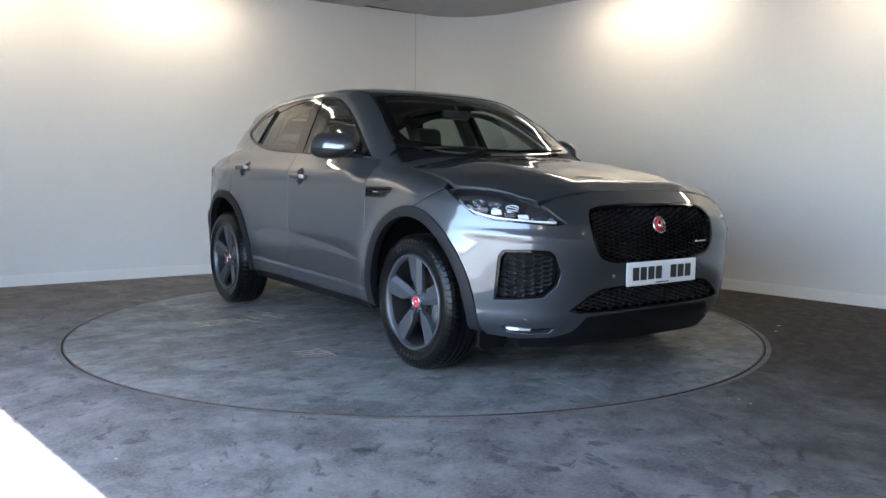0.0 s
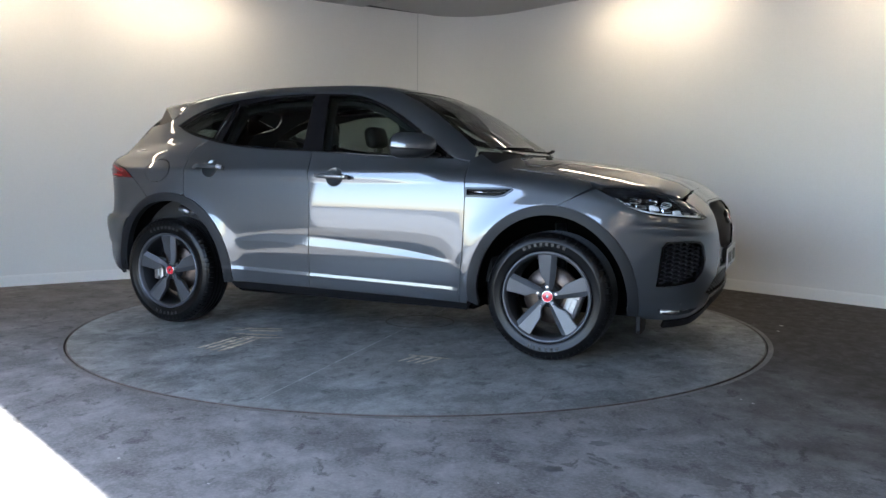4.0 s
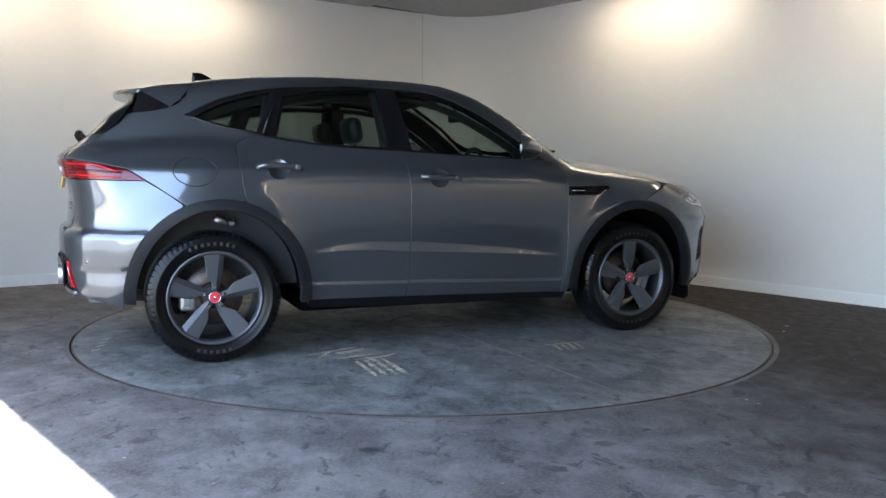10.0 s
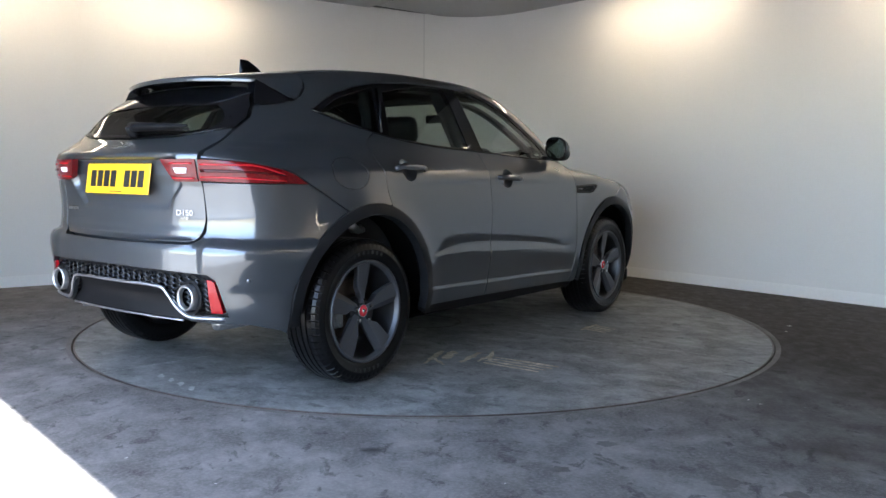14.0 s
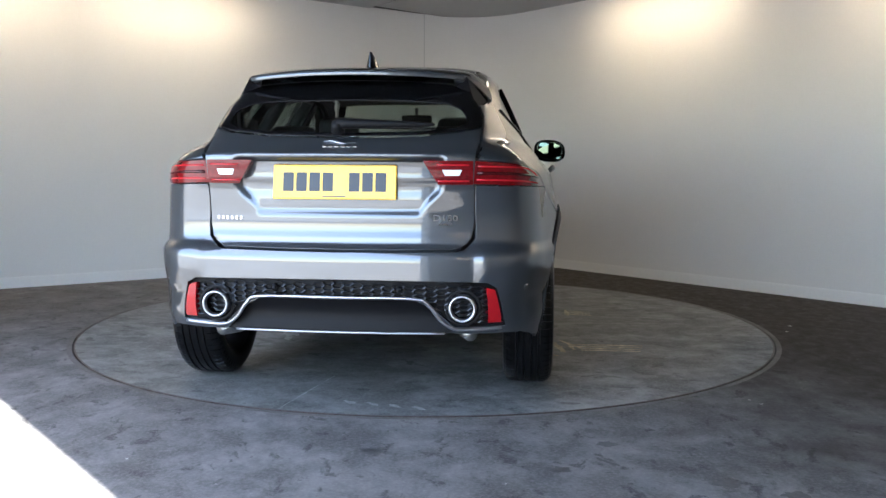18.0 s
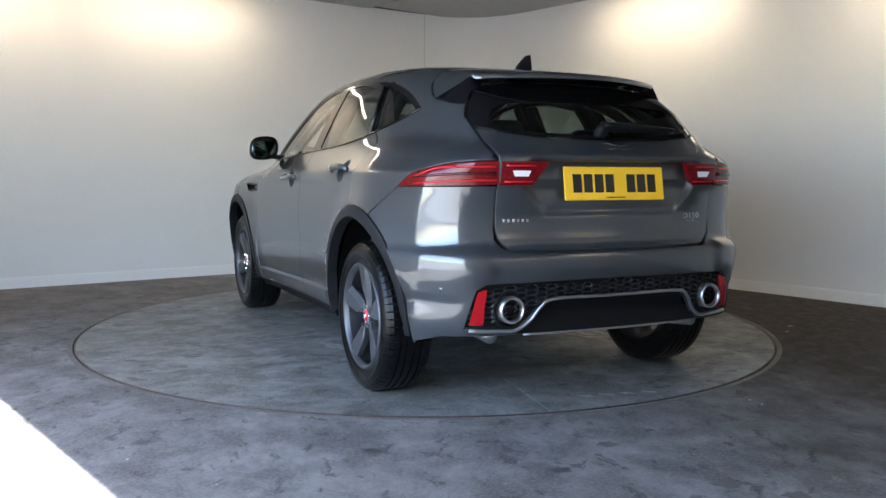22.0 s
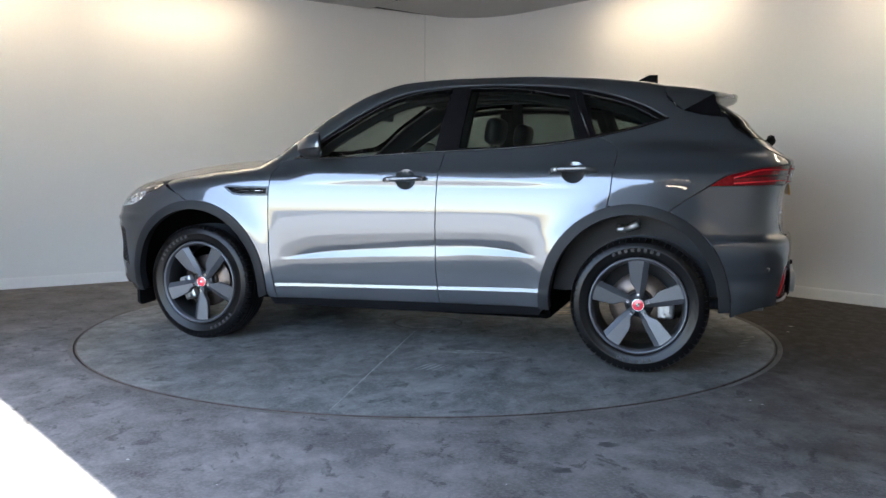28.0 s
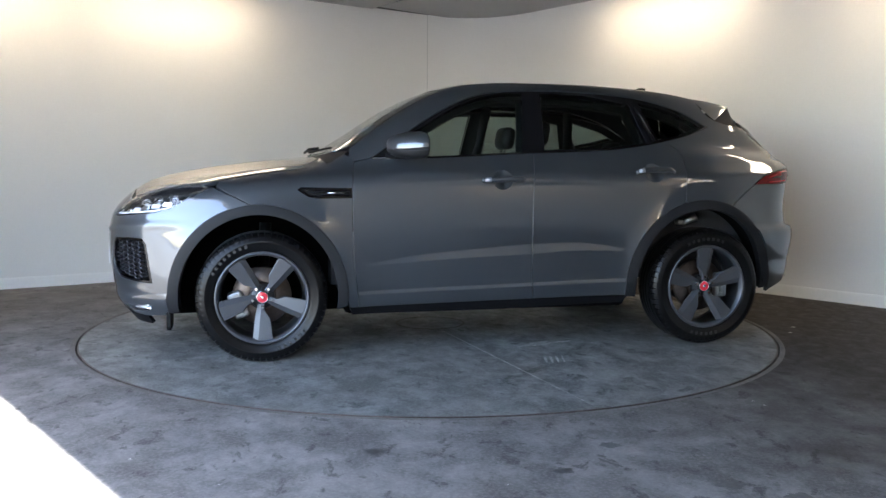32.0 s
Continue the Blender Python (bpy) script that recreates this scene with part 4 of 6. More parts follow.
    wheel = [p for p in arc(*FRONT_ARCH, 85, 184, 26) if p[0] < 1.40]
    vent = [(0.846, 0.962), (1.128, 0.966), (1.146, 0.951), (1.085, 0.912), (1.035, 0.904), (0.846, 0.906)]
    wing = sheet("front_wing", top + [(1.582, 0.972), (1.467, 0.907), (1.403, 0.873)] + wheel + [(0.858, 0.287)] + hinge[::-1], "left", paint, car, step=0.024, gap=0.0034, mirror=flip, holes=[inward(vent, 0.006)])
    vent_part = sheet("side_vent", vent, "left", black_gloss, car, "gloss black wing vent", step=0.02, gap=0.0, thick=0.01, lift=0.003, mirror=flip, holes=[inward(vent, 0.011)])
    sheet("vent_back", inward(vent, 0.004), "left", black_plastic, vent_part, step=0.03, gap=0.0, thick=0.01, lift=-0.022, mirror=flip)
    bm = bmesh.new()
    for k in range(3):
        p, n = on_form("left", [(x, 0.922 + 0.014 * k) for x in np.linspace(0.855, 1.05 + 0.03 * k, 8)])
        tube(bm, (p - n * 0.010) * np.array([1, -1 if flip else 1, 1]), 0.0035, 6)
    part("vent_bars", bm, black_gloss, vent_part, "", True)
    p, n = on_form("left", [(x, 0.936) for x in (0.88, 0.93, 0.98)])
    bm = bmesh.new()
    tube(bm, (p - n * 0.008) * np.array([1, -1 if flip else 1, 1]), 0.005, 8)
    part("vent_badge", bm, chrome_dark, vent_part, "small bright bar", True)

    # arch trims and the sill
    for outer, inner, legs in ((FRONT_ARCH, FRONT_IN, (184, -6)), (REAR_ARCH, REAR_IN, (182, -5))):
        ol = arc(*outer, legs[0], legs[1], 40) + arc(*inner, legs[1] - 1, legs[0] + 1, 40)
        if outer is FRONT_ARCH:
            ol = arc(*outer, 186, -9, 40) + arc(*inner, -9, 190, 40)
        trim = sheet("arch_trim", ol, "left", arch_plastic, car, "dark grey plastic wheel-arch trim", step=0.022, gap=0.001, thick=0.05, lift=0.007, mirror=flip)
    sill = [(-0.83, 0.312), (-0.234, 0.303), (0.80, 0.281), (0.855, 0.281), (0.84, 0.235), (0.0, 0.236), (-0.80, 0.262)]
    sheet("sill", sill, "left", black_plastic, car, "black plastic sill", step=0.03, gap=0.0, thick=0.05, lift=-0.012, mirror=flip)


# ---- the nose ----
def honeycomb(name, outline, chart, mat, parent, cw, ch, lift=-0.012, deep=0.012, bar=0.16, label=""):
    """A lattice of flattened six-sided cells that fills an outline on the form."""
    lo, hi = np.min(outline, 0), np.max(outline, 0)
    pts, faces = [], []
    row = 0
    v = lo[1] - ch
    hexa = [(-0.5, 0.0), (-0.25, 0.5), (0.25, 0.5), (0.5, 0.0), (0.25, -0.5), (-0.25, -0.5)]
    while v < hi[1] + ch:
        u = lo[0] - cw + (0.75 * cw if row % 2 else 0)
        while u < hi[0] + cw:
            c = np.array([[u, v]])
            ring = np.array([(u + a * cw, v + b * ch) for a, b in hexa])
            if inside(ring, outline).sum() >= 5:
                k = len(pts)
                pts += [tuple(q) for q in ring] + [tuple(c[0] + (q - c[0]) * (1 - bar)) for q in ring]
                faces += [(k + i, k + (i + 1) % 6, k + 6 + (i + 1) % 6, k + 6 + i) for i in range(6)]
            u += 1.5 * cw
        v += ch / 2
        row += 1
    p, n = on_form(chart, pts)
    idx = np.arange(len(pts)) % 12
    face = p + n * (lift + np.where(idx < 6, 0.0, -0.002))[:, None]
    back = p + n * (lift - deep)
    m = len(pts)
    verts = [tuple(q) for q in face] + [tuple(q) for q in back]
    allf = list(faces)
    for k in range(0, m, 12):
        allf += [(k + 6 + i, k + 6 + (i + 1) % 6, m + k + 6 + (i + 1) % 6, m + k + 6 + i) for i in range(6)]
    me = bpy.data.meshes.new(name)
    me.from_pydata(verts, [], allf)
    bm = bmesh.new()
    bm.from_mesh(me)
    bmesh.ops.recalc_face_normals(bm, faces=bm.faces[:])
    bm.to_mesh(me)
    bm.free()
    return mesh_part(name, me, mat, parent, label)


def mirrored(half):
    return half + [(-u, v) for u, v in half[::-1]]


nose_half = wrap([(2.03, 0.001, 0.968), (2.034, 0.34, 0.957), (2.032, 0.54, 0.933), (2.035, 0.655, 0.898)] + LAMP_TOP[4:] + LAMP_LOW[1:] + [(1.467, 0.947, 0.907), (1.403, 0.962, 0.872)])
wheel = [p for p in arc(*FRONT_ARCH, 84, -10, 22) if p[0] > 1.41]
q, _ = on_form("left", wheel)
nose_half += wrap([tuple(p) for p in q])
nose_half += wrap([(1.86, 0.87, 0.262), (1.98, 0.74, 0.245), (2.06, 0.60, 0.250), (2.10, 0.50, 0.275), (2.15, 0.44, 0.355), (2.175, 0.25, 0.362), (2.185, 0.001, 0.364)])
grille_half = wrap([(2.12, 0.001, 0.898), (2.12, 0.27, 0.896), (2.125, 0.39, 0.884), (2.14, 0.435, 0.855), (2.175, 0.452, 0.790), (2.195, 0.440, 0.710), (2.20, 0.41, 0.655), (2.205, 0.36, 0.627), (2.213, 0.25, 0.612), (2.213, 0.001, 0.608)])
lower_half = wrap([(2.211, 0.001, 0.502), (2.205, 0.25, 0.499), (2.197, 0.39, 0.490), (2.180, 0.46, 0.460), (2.15, 0.56, 0.392), (2.155, 0.50, 0.378), (2.185, 0.25, 0.374), (2.19, 0.001, 0.373)])
intake = wrap([(1.950, 0.835, 0.655), (1.972, 0.823, 0.684), (2.05, 0.75, 0.688), (2.125, 0.672, 0.684), (2.140, 0.645, 0.662), (2.150, 0.618, 0.581), (2.138, 0.633, 0.516), (2.102, 0.681, 0.462), (2.0, 0.78, 0.447), (1.924, 0.839, 0.444)])
fog = wrap([(1.935, 0.80, 0.318), (2.045, 0.695, 0.307), (2.10, 0.60, 0.315), (2.075, 0.62, 0.285), (2.02, 0.69, 0.277), (1.94, 0.775, 0.286)])
flip_line = lambda l: [(-u, v) for u, v in l]
shelf = curve((0.30, 0.0), (0.366, 0.0), (0.382, -1.0), (0.45, -1.0), (0.5, 0.0))


def nose_bend(p, n, v):
    """The crease below each lamp and the step over the bumper's lower edge."""
    a, z = np.abs(p[:, 1]), p[:, 2]
    line = 0.775 - 0.10 * (0.9 - a).clip(0, 0.5)
    crease = 0.010 * np.exp(-((z - line + 0.012) / 0.014) ** 2) * step01(a, 0.42, 0.6) * (1 - step01(a, 0.86, 0.95))
    ledge = 0.007 * step01(-z, -0.392, -0.372) * (1 - step01(-z, -0.33, -0.26)) * step01(a, 0.45, 0.6)
    return p + n * (crease + ledge)[:, None]


bumper = sheet("front_bumper", mirrored(nose_half), "nose", paint, car, step=0.018, gap=0.0034, bend=nose_bend,
               holes=[smooth_line(mirrored(grille_half), 2), smooth_line(mirrored(lower_half), 1), intake, flip_line(intake)[::-1], fog, flip_line(fog)[::-1]])
for name, ol, cw, ch, lab in (("grille", smooth_line(mirrored(grille_half), 2), 0.046, 0.020, "gloss black honeycomb radiator grille"), ("lower_grille", mirrored(lower_half), 0.046, 0.020, "black honeycomb lower grille"),
                              ("side_intake", intake, 0.052, 0.023, "black mesh side intake"), ("side_intake", flip_line(intake)[::-1], 0.052, 0.023, "black mesh side intake")):
    g = sheet(name, ol, "nose", black_gloss if name == "grille" else black_plastic, car, lab, step=0.03, gap=-0.004, thick=0.01, lift=-0.045)
    honeycomb("mesh", inward(ol, 0.004), "nose", grille_black if name == "grille" else mesh_plastic, g, cw, ch, lift=-0.014, deep=0.02)
    rim_in = inward(ol, 0.010)
    sheet("frame", ol, "nose", black_gloss, g, step=0.025, gap=0.0, thick=0.045, lift=-0.002, holes=[rim_in])
chin = mirrored(wrap([(2.185, 0.001, 0.362), (2.175, 0.25, 0.360), (2.15, 0.44, 0.353), (2.10, 0.50, 0.273), (2.06, 0.60, 0.248), (1.98, 0.74, 0.243), (1.95, 0.70, 0.200), (2.05, 0.40, 0.20), (2.08, 0.001, 0.205)]))
sheet("front_valance", chin, "nose", black_plastic, car, "black plastic chin under the lower grille", step=0.025, gap=0.0, lift=0.004)

# roundel, side badge and plate on the nose
p, n = on_form("nose", wrap([(2.2, 0.0, 0.792)]))
at = Matrix.Translation(Vector(p[0]) + Vector((0.004, 0, 0))) @ Vector(n[0]).to_track_quat("Z", "Y").to_matrix().to_4x4()
bm = bmesh.new()
lathe(bm, [(0.036, -0.02), (0.046, -0.004), (0.046, 0.004), (0.041, 0.008), (0.037, 0.004)], at, 40)
badge = part("badge", bm, chrome, car, "round red badge in a chrome ring", True)
bm = bmesh.new()
lathe(bm, [(0.0, 0.010), (0.02, 0.009), (0.0375, 0.003)], at, 36)
part("badge_face", bm, badge_red, badge, "red enamel face", True)
bm = bmesh.new()
bmesh.ops.create_icosphere(bm, subdivisions=2, radius=0.017, matrix=at @ Matrix.Translation((0, 0, 0.008)) @ Matrix.Diagonal((1, 1.2, 0.5, 1)))
part("badge_relief", bm, chrome, badge, "", True)
p, n = on_form("nose", wrap([(2.2, 0.32, 0.700)]))
at = Matrix.Translation(Vector(p[0])) @ Vector(n[0]).to_track_quat("Z", "Y").to_matrix().to_4x4()
bm = bmesh.new()
box(bm, (-0.045, -0.006, 0), (-0.030, 0.006, 0.006), 0.002, at)
box(bm, (-0.024, -0.005, 0), (0.048, 0.004, 0.005), 0.0015, at)
part("trim_badge", bm, chrome, car, "small bright trim badge on the grille", False)


def plate(name, at, wide, tall, mat, label):
    """A number plate with plain dark bars in the place of its characters."""
    bm = bmesh.new()
    box(bm, (-wide / 2, -tall / 2, 0), (wide / 2, tall / 2, 0.006), 0.004, at)
    pl = part(name, bm, mat, car, label)
    k = 0
    w, h, gap = wide * 0.086, tall * 0.55, wide * 0.112
    for i in range(8):
        if i == 4:
            continue
        x = -wide * 0.375 + gap * i * 0.955
        bm = bmesh.new()
        box(bm, (x - w / 2, -h / 2, 0.0055), (x + w / 2, h / 2, 0.0072), 0, at)
        part("bar", bm, plate_black, pl)
    bm = bmesh.new()
    box(bm, (-0.05, -tall * 0.44, 0.0055), (0.05, -tall * 0.44 + 0.005, 0.007), 0, at)
    part("maker_bar", bm, plate_black, pl)
    return pl


p, n = on_form("nose", wrap([(2.21, 0.0, 0.557)]))
plate("front_plate", Matrix.Translation((p[0][0] + 0.012, 0.005, 0.556)) @ Matrix(((0, 0, 1), (1, 0, 0), (0, 1, 0))).to_4x4(), 0.525, 0.118, plate_white, "white front number plate with dark characters as bars")

for flip in (False, True):
    s = -1 if flip else 1
    lamp = wrap(smooth_line([p for p in LAMP_TOP] + LAMP_LOW[1:-1], 3, True, (0, 5)))
    lamp = [(u, v) for u, v in lamp]
    head = sheet("headlight", lamp, "nose", lamp_black, car, "wraparound headlight with bright reflector blocks", step=0.025, gap=-0.002, thick=0.01, lift=-0.050, mirror=flip)
    lens = sheet("lens", lamp, "nose", glass_lens, head, "clear lens", step=0.03, gap=0.002, thick=0.004, lift=0.0005, mirror=flip)
    lens.visible_shadow = False
    sheet("bezel", lamp, "nose", lamp_black, head, "dark lamp bezel", step=0.02, gap=0.0015, thick=0.045, lift=-0.008, mirror=flip, holes=[inward(lamp, 0.010)])
    # a row of five reflector blocks, the blade-shaped day light round them, and the dark fins above
    ref = [(1.83, 0.845, 0.880), (1.90, 0.815, 0.872), (1.96, 0.780, 0.862), (2.015, 0.740, 0.853), (2.065, 0.695, 0.843)]
    for i, r in enumerate(ref):
        p, n = on_form("nose", wrap([r]))
        at = Matrix.Translation(Vector(p[0] - n[0] * 0.036)) @ Vector(n[0]).to_track_quat("Z", "Y").to_matrix().to_4x4()
        bm = bmesh.new()
        w = 0.031 - 0.001 * i
        prism(bm, [(-w, -0.013), (w * 0.8, -0.013), (w, 0.010), (-w * 0.7, 0.012)], 0.014, at)
        bmesh.ops.bevel(bm, geom=bm.edges[:], offset=0.003, segments=1, affect="EDGES")
        if flip:
            bmesh.ops.scale(bm, vec=(1, -1, 1), verts=bm.verts[:])
            bmesh.ops.reverse_faces(bm, faces=bm.faces[:])
        part("reflector", bm, lamp_chrome if i % 2 == 0 else lamp_white, head, "bright reflector block")
    for (x, y, z), w, h, m in (((1.80, 0.845, 0.915), 0.032, 0.020, lamp_chrome), ((1.88, 0.805, 0.905), 0.030, 0.020, lamp_chrome), ((1.955, 0.76, 0.893), 0.030, 0.017, lamp_white), ((2.105, 0.640, 0.832), 0.018, 0.016, lamp_chrome), ((1.76, 0.885, 0.880), 0.022, 0.016, lamp_white)):
        p, n = on_form("nose", wrap([(x, y, z)]))
        at = Matrix.Translation(Vector(p[0] - n[0] * 0.034)) @ Vector(n[0]).to_track_quat("Z", "Y").to_matrix().to_4x4()
        bm = bmesh.new()
        lathe(bm, [(0.15, -0.004), (0.7, 0.0), (1.0, 0.016), (1.06, 0.016), (1.0, -0.004)], at @ Matrix.Diagonal((w, h, 1, 1)), 12)
        if flip:
            bmesh.ops.scale(bm, vec=(1, -1, 1), verts=bm.verts[:])
            bmesh.ops.reverse_faces(bm, faces=bm.faces[:])
        part("reflector_bowl", bm, m, head, "polished reflector")
    blade = smooth_line([(1.70, 0.88, 0.918), (1.80, 0.872, 0.862), (1.92, 0.83, 0.838), (2.04, 0.735, 0.826), (2.118, 0.62, 0.822)], 4, False)
    p, n = on_form("nose", wrap(blade))
    bm = bmesh.new()
    tube(bm, (p - n * 0.014) * np.array([1, s, 1]), 0.0065, 8)
    part("light_blade", bm, lamp_white, head, "white day-light blade", True)
    for k in range(4):
        up = smooth_line([(1.70 + 0.02 * k, 0.86, 0.952 - 0.013 * k), (1.85, 0.80, 0.938 - 0.013 * k), (2.0, 0.715, 0.898 - 0.011 * k)], 4, False)
        p, n = on_form("nose", wrap(up))
        bm = bmesh.new()
        tube(bm, (p - n * 0.022) * np.array([1, s, 1]), 0.0032, 6)
        part("fin", bm, black_gloss, head, "", True)
    # slim lamp slot low in the bumper
    slot = sheet("fog_lamp", fog, "nose", black_plastic, car, "slim lower lamp with chrome bezel", step=0.02, gap=-0.002, thick=0.008, lift=-0.022, mirror=flip)
    for z0, z1, m in ((0.310, 0.303, chrome), (0.291, 0.284, chrome), (0.300, 0.295, lamp_white)):
        p, n = on_form("nose", wrap([(1.95, 0.785, z0), (1.99, 0.75, (z0 + z1) / 2 + 0.001), (2.035, 0.70, z1)]))
        bm = bmesh.new()
        tube(bm, (p - n * 0.008) * np.array([1, s, 1]), 0.0058, 6)
        part("lamp_bar", bm, m, slot, "", True)
    for pos in ((2.034, 0.732, 0.350), (2.205, 0.315, 0.553)):
        p, n = on_form("nose", wrap([pos]))
        bm = bmesh.new()
        at = Matrix.Translation(Vector(p[0]) + Vector(n[0]) * 0.004) @ Vector(n[0]).to_track_quat("Z", "Y").to_matrix().to_4x4()
        lathe(bm, [(0.0, 0.003), (0.009, 0.003), (0.010, 0.0), (0.0125, -0.0005), (0.0125, -0.01)], at, 20)
        if flip:
            bmesh.ops.scale(bm, vec=(1, -1, 1), verts=bm.verts[:])
            bmesh.ops.reverse_faces(bm, faces=bm.faces[:])
        part("sensor", bm, paint, bumper, "round parking sensor", True)

# ---- the stern ----
gate_half = [(0.0, 1.196), (0.33, 1.204), (0.50, 1.222), (0.598, 1.243), (0.597, 1.19), (0.584, 1.135), (0.579, 1.0), (0.578, 0.823), (0.566, 0.772), (0.549, 0.749), (0.525, 0.733), (0.50, 0.726), (0.25, 0.722), (0.0, 0.721)]
gate_line = gate_half + [(-u, v) for u, v in gate_half[-2:0:-1]]


def gate_bend(p, n, v):
    """The sunk field for the number plate, and the crease near the lower edge."""
    a, z = np.abs(v[:, 0]), v[:, 1]
    wide = 0.335 + 0.09 * step01(z, 0.87, 1.0)
    field = (1 - step01(a, wide + 0.004, wide + 0.030)) * step01(z, 0.864, 0.888) * (1 - step01(z, 1.094, 1.108))
    fold = 0.003 * np.exp(-((z - 0.772) / 0.012) ** 2)
    lip = 0.005 * np.exp(-((z - 1.125) / 0.012) ** 2)
    return p + n * (fold + lip)[:, None] - n * ((0.012 + 0.034 * step01(z, 0.90, 1.08)) * field)[:, None]


gate = sheet("tailgate", gate_line, "rear", paint, car, step=0.012, gap=0.0034, bend=gate_bend)
pane_half = [(0.0, 1.201), (0.33, 1.209), (0.50, 1.227), (0.60, 1.249), (0.600, 1.30), (0.575, 1.36), (0.52, 1.425), (0.45, 1.455), (0.25, 1.475), (0.0, 1.48)]
pane_line = pane_half + [(-u, v) for u, v in pane_half[-2:0:-1]]
pane = sheet("rear_screen", pane_line, "rear", glass_dark, gate, "dark tinted rear screen", step=0.05, gap=0.002, thick=0.005, lift=-0.004)
band_in = [(0.0, 1.222), (0.33, 1.230), (0.49, 1.247), (0.53, 1.27), (0.525, 1.295), (0.50, 1.325), (0.44, 1.352), (0.25, 1.366), (0.0, 1.37)]
sheet("screen_band", pane_line, "rear", black_gloss, gate, "black printed border of the rear screen", step=0.04, gap=0.004, thick=0.003, lift=-0.001, holes=[band_in + [(-u, v) for u, v in band_in[-2:0:-1]]])

# black sheets added behind the screen's edges to block light through the gap
for flip in (False, True):
    seal = [(0.545, 1.13), (0.612, 1.13), (0.616, 1.25), (0.600, 1.34), (0.575, 1.39), (0.53, 1.41), (0.545, 1.30)]
    sheet("screen_backing", seal, "rear", black_plastic, gate, "black sheet behind the gap beside the rear screen", step=0.04, gap=0.0, thick=0.004, lift=-0.022, mirror=flip)

stern_half = wrap([(-2.13, 0.001, 0.714), (-2.10, 0.25, 0.715), (-2.07, 0.50, 0.719), (-2.06, 0.529, 0.727), (-2.045, 0.556, 0.744), (-2.03, 0.576, 0.770), (-2.034, 0.585, 0.823), (-2.058, 0.585, 0.996)] + TAIL_LOW[::-1][1:] + [(-1.58, 0.909, 0.925), (-1.494, 0.946, 0.862)], -1)
wheel = [p for p in arc(*REAR_ARCH, 106, 186, 20) if p[0] < -1.50]
q, _ = on_form("left", wheel)
stern_half += wrap([tuple(p) for p in q], -1)
stern_half += wrap([(-1.83, 0.84, 0.325), (-1.95, 0.78, 0.358), (-2.02, 0.715, 0.362), (-2.05, 0.62, 0.360), (-2.078, 0.505, 0.362), (-2.09, 0.452, 0.400), (-2.112, 0.387, 0.482), (-2.12, 0.321, 0.516), (-2.13, 0.001, 0.518)], -1)
mesh_half = wrap([(-2.135, 0.001, 0.594), (-2.12, 0.30, 0.592), (-2.073, 0.635, 0.586), (-2.060, 0.672, 0.563), (-2.025, 0.712, 0.400), (-2.08, 0.500, 0.398), (-2.11, 0.40, 0.488), (-2.12, 0.33, 0.522), (-2.13, 0.001, 0.524)], -1)
diff_half = wrap([(-2.13, 0.001, 0.516), (-2.12, 0.32, 0.514), (-2.112, 0.385, 0.480), (-2.09, 0.45, 0.400), (-2.078, 0.50, 0.366), (-2.09, 0.25, 0.366), (-2.10, 0.001, 0.366)], -1)


def stern_bend(p, n, v):
    a, z = np.abs(p[:, 1]), p[:, 2]
    edge = 0.755 - 0.02 * step01(a, 0.5, 0.9)
    fold = 0.016 * step01(-z, -edge, -edge + 0.035) * (1 - step01(-z, -0.66, -0.5)) * step01(a, 0.57, 0.63)
    seam = 0.006 * step01(-z, -0.535, -0.525) * (1 - step01(-z, -0.5, -0.42)) * step01(a, 0.70, 0.76)
    return p + n * (fold - seam)[:, None]


rear_bumper = sheet("rear_bumper", mirrored(stern_half), "stern", paint, car, step=0.018, gap=0.0034, bend=stern_bend,
                    holes=[mirrored(mesh_half)])
ins = sheet("rear_insert", mirrored(mesh_half), "stern", black_plastic, car, "black honeycomb lower bumper insert", step=0.03, gap=-0.003, thick=0.01, lift=-0.020)
honeycomb("mesh", mirrored(mesh_half), "stern", mesh_plastic, ins, 0.060, 0.023, lift=-0.004, deep=0.014, bar=0.2)
dif = sheet("diffuser", mirrored(diff_half), "stern", black_plastic, car, "plain black rear diffuser", step=0.025, gap=-0.004, thick=0.03, lift=-0.008,
            bend=lambda p, n, v: p - n * (0.035 * np.sin(np.pi * np.clip((p[:, 2] - 0.366) / 0.15, 0, 1)))[:, None])
edge = smooth_line([(-2.03, 0.695, 0.392), (-2.06, 0.60, 0.388), (-2.08, 0.500, 0.390), (-2.10, 0.44, 0.430), (-2.112, 0.395, 0.488), (-2.12, 0.33, 0.519), (-2.13, 0.001, 0.521)], 5, False)
edge = edge + [np.array((x, -y, z)) for x, y, z in edge[-2::-1]]
p, n = on_form("stern", wrap(edge, -1))
bm = bmesh.new()
tube(bm, p + n * 0.004, 0.0075, 8)
part("diffuser_trim", bm, satin_silver, dif, "satin silver trim line", True)
bm = bmesh.new()
p, n = on_form("stern", wrap([(-2.08, y, 0.366) for y in np.linspace(-0.46, 0.46, 21)], -1))
tube(bm, p + n * 0.002, 0.005, 8)
part("lower_trim", bm, satin_silver, dif, "satin silver lower edge", True)

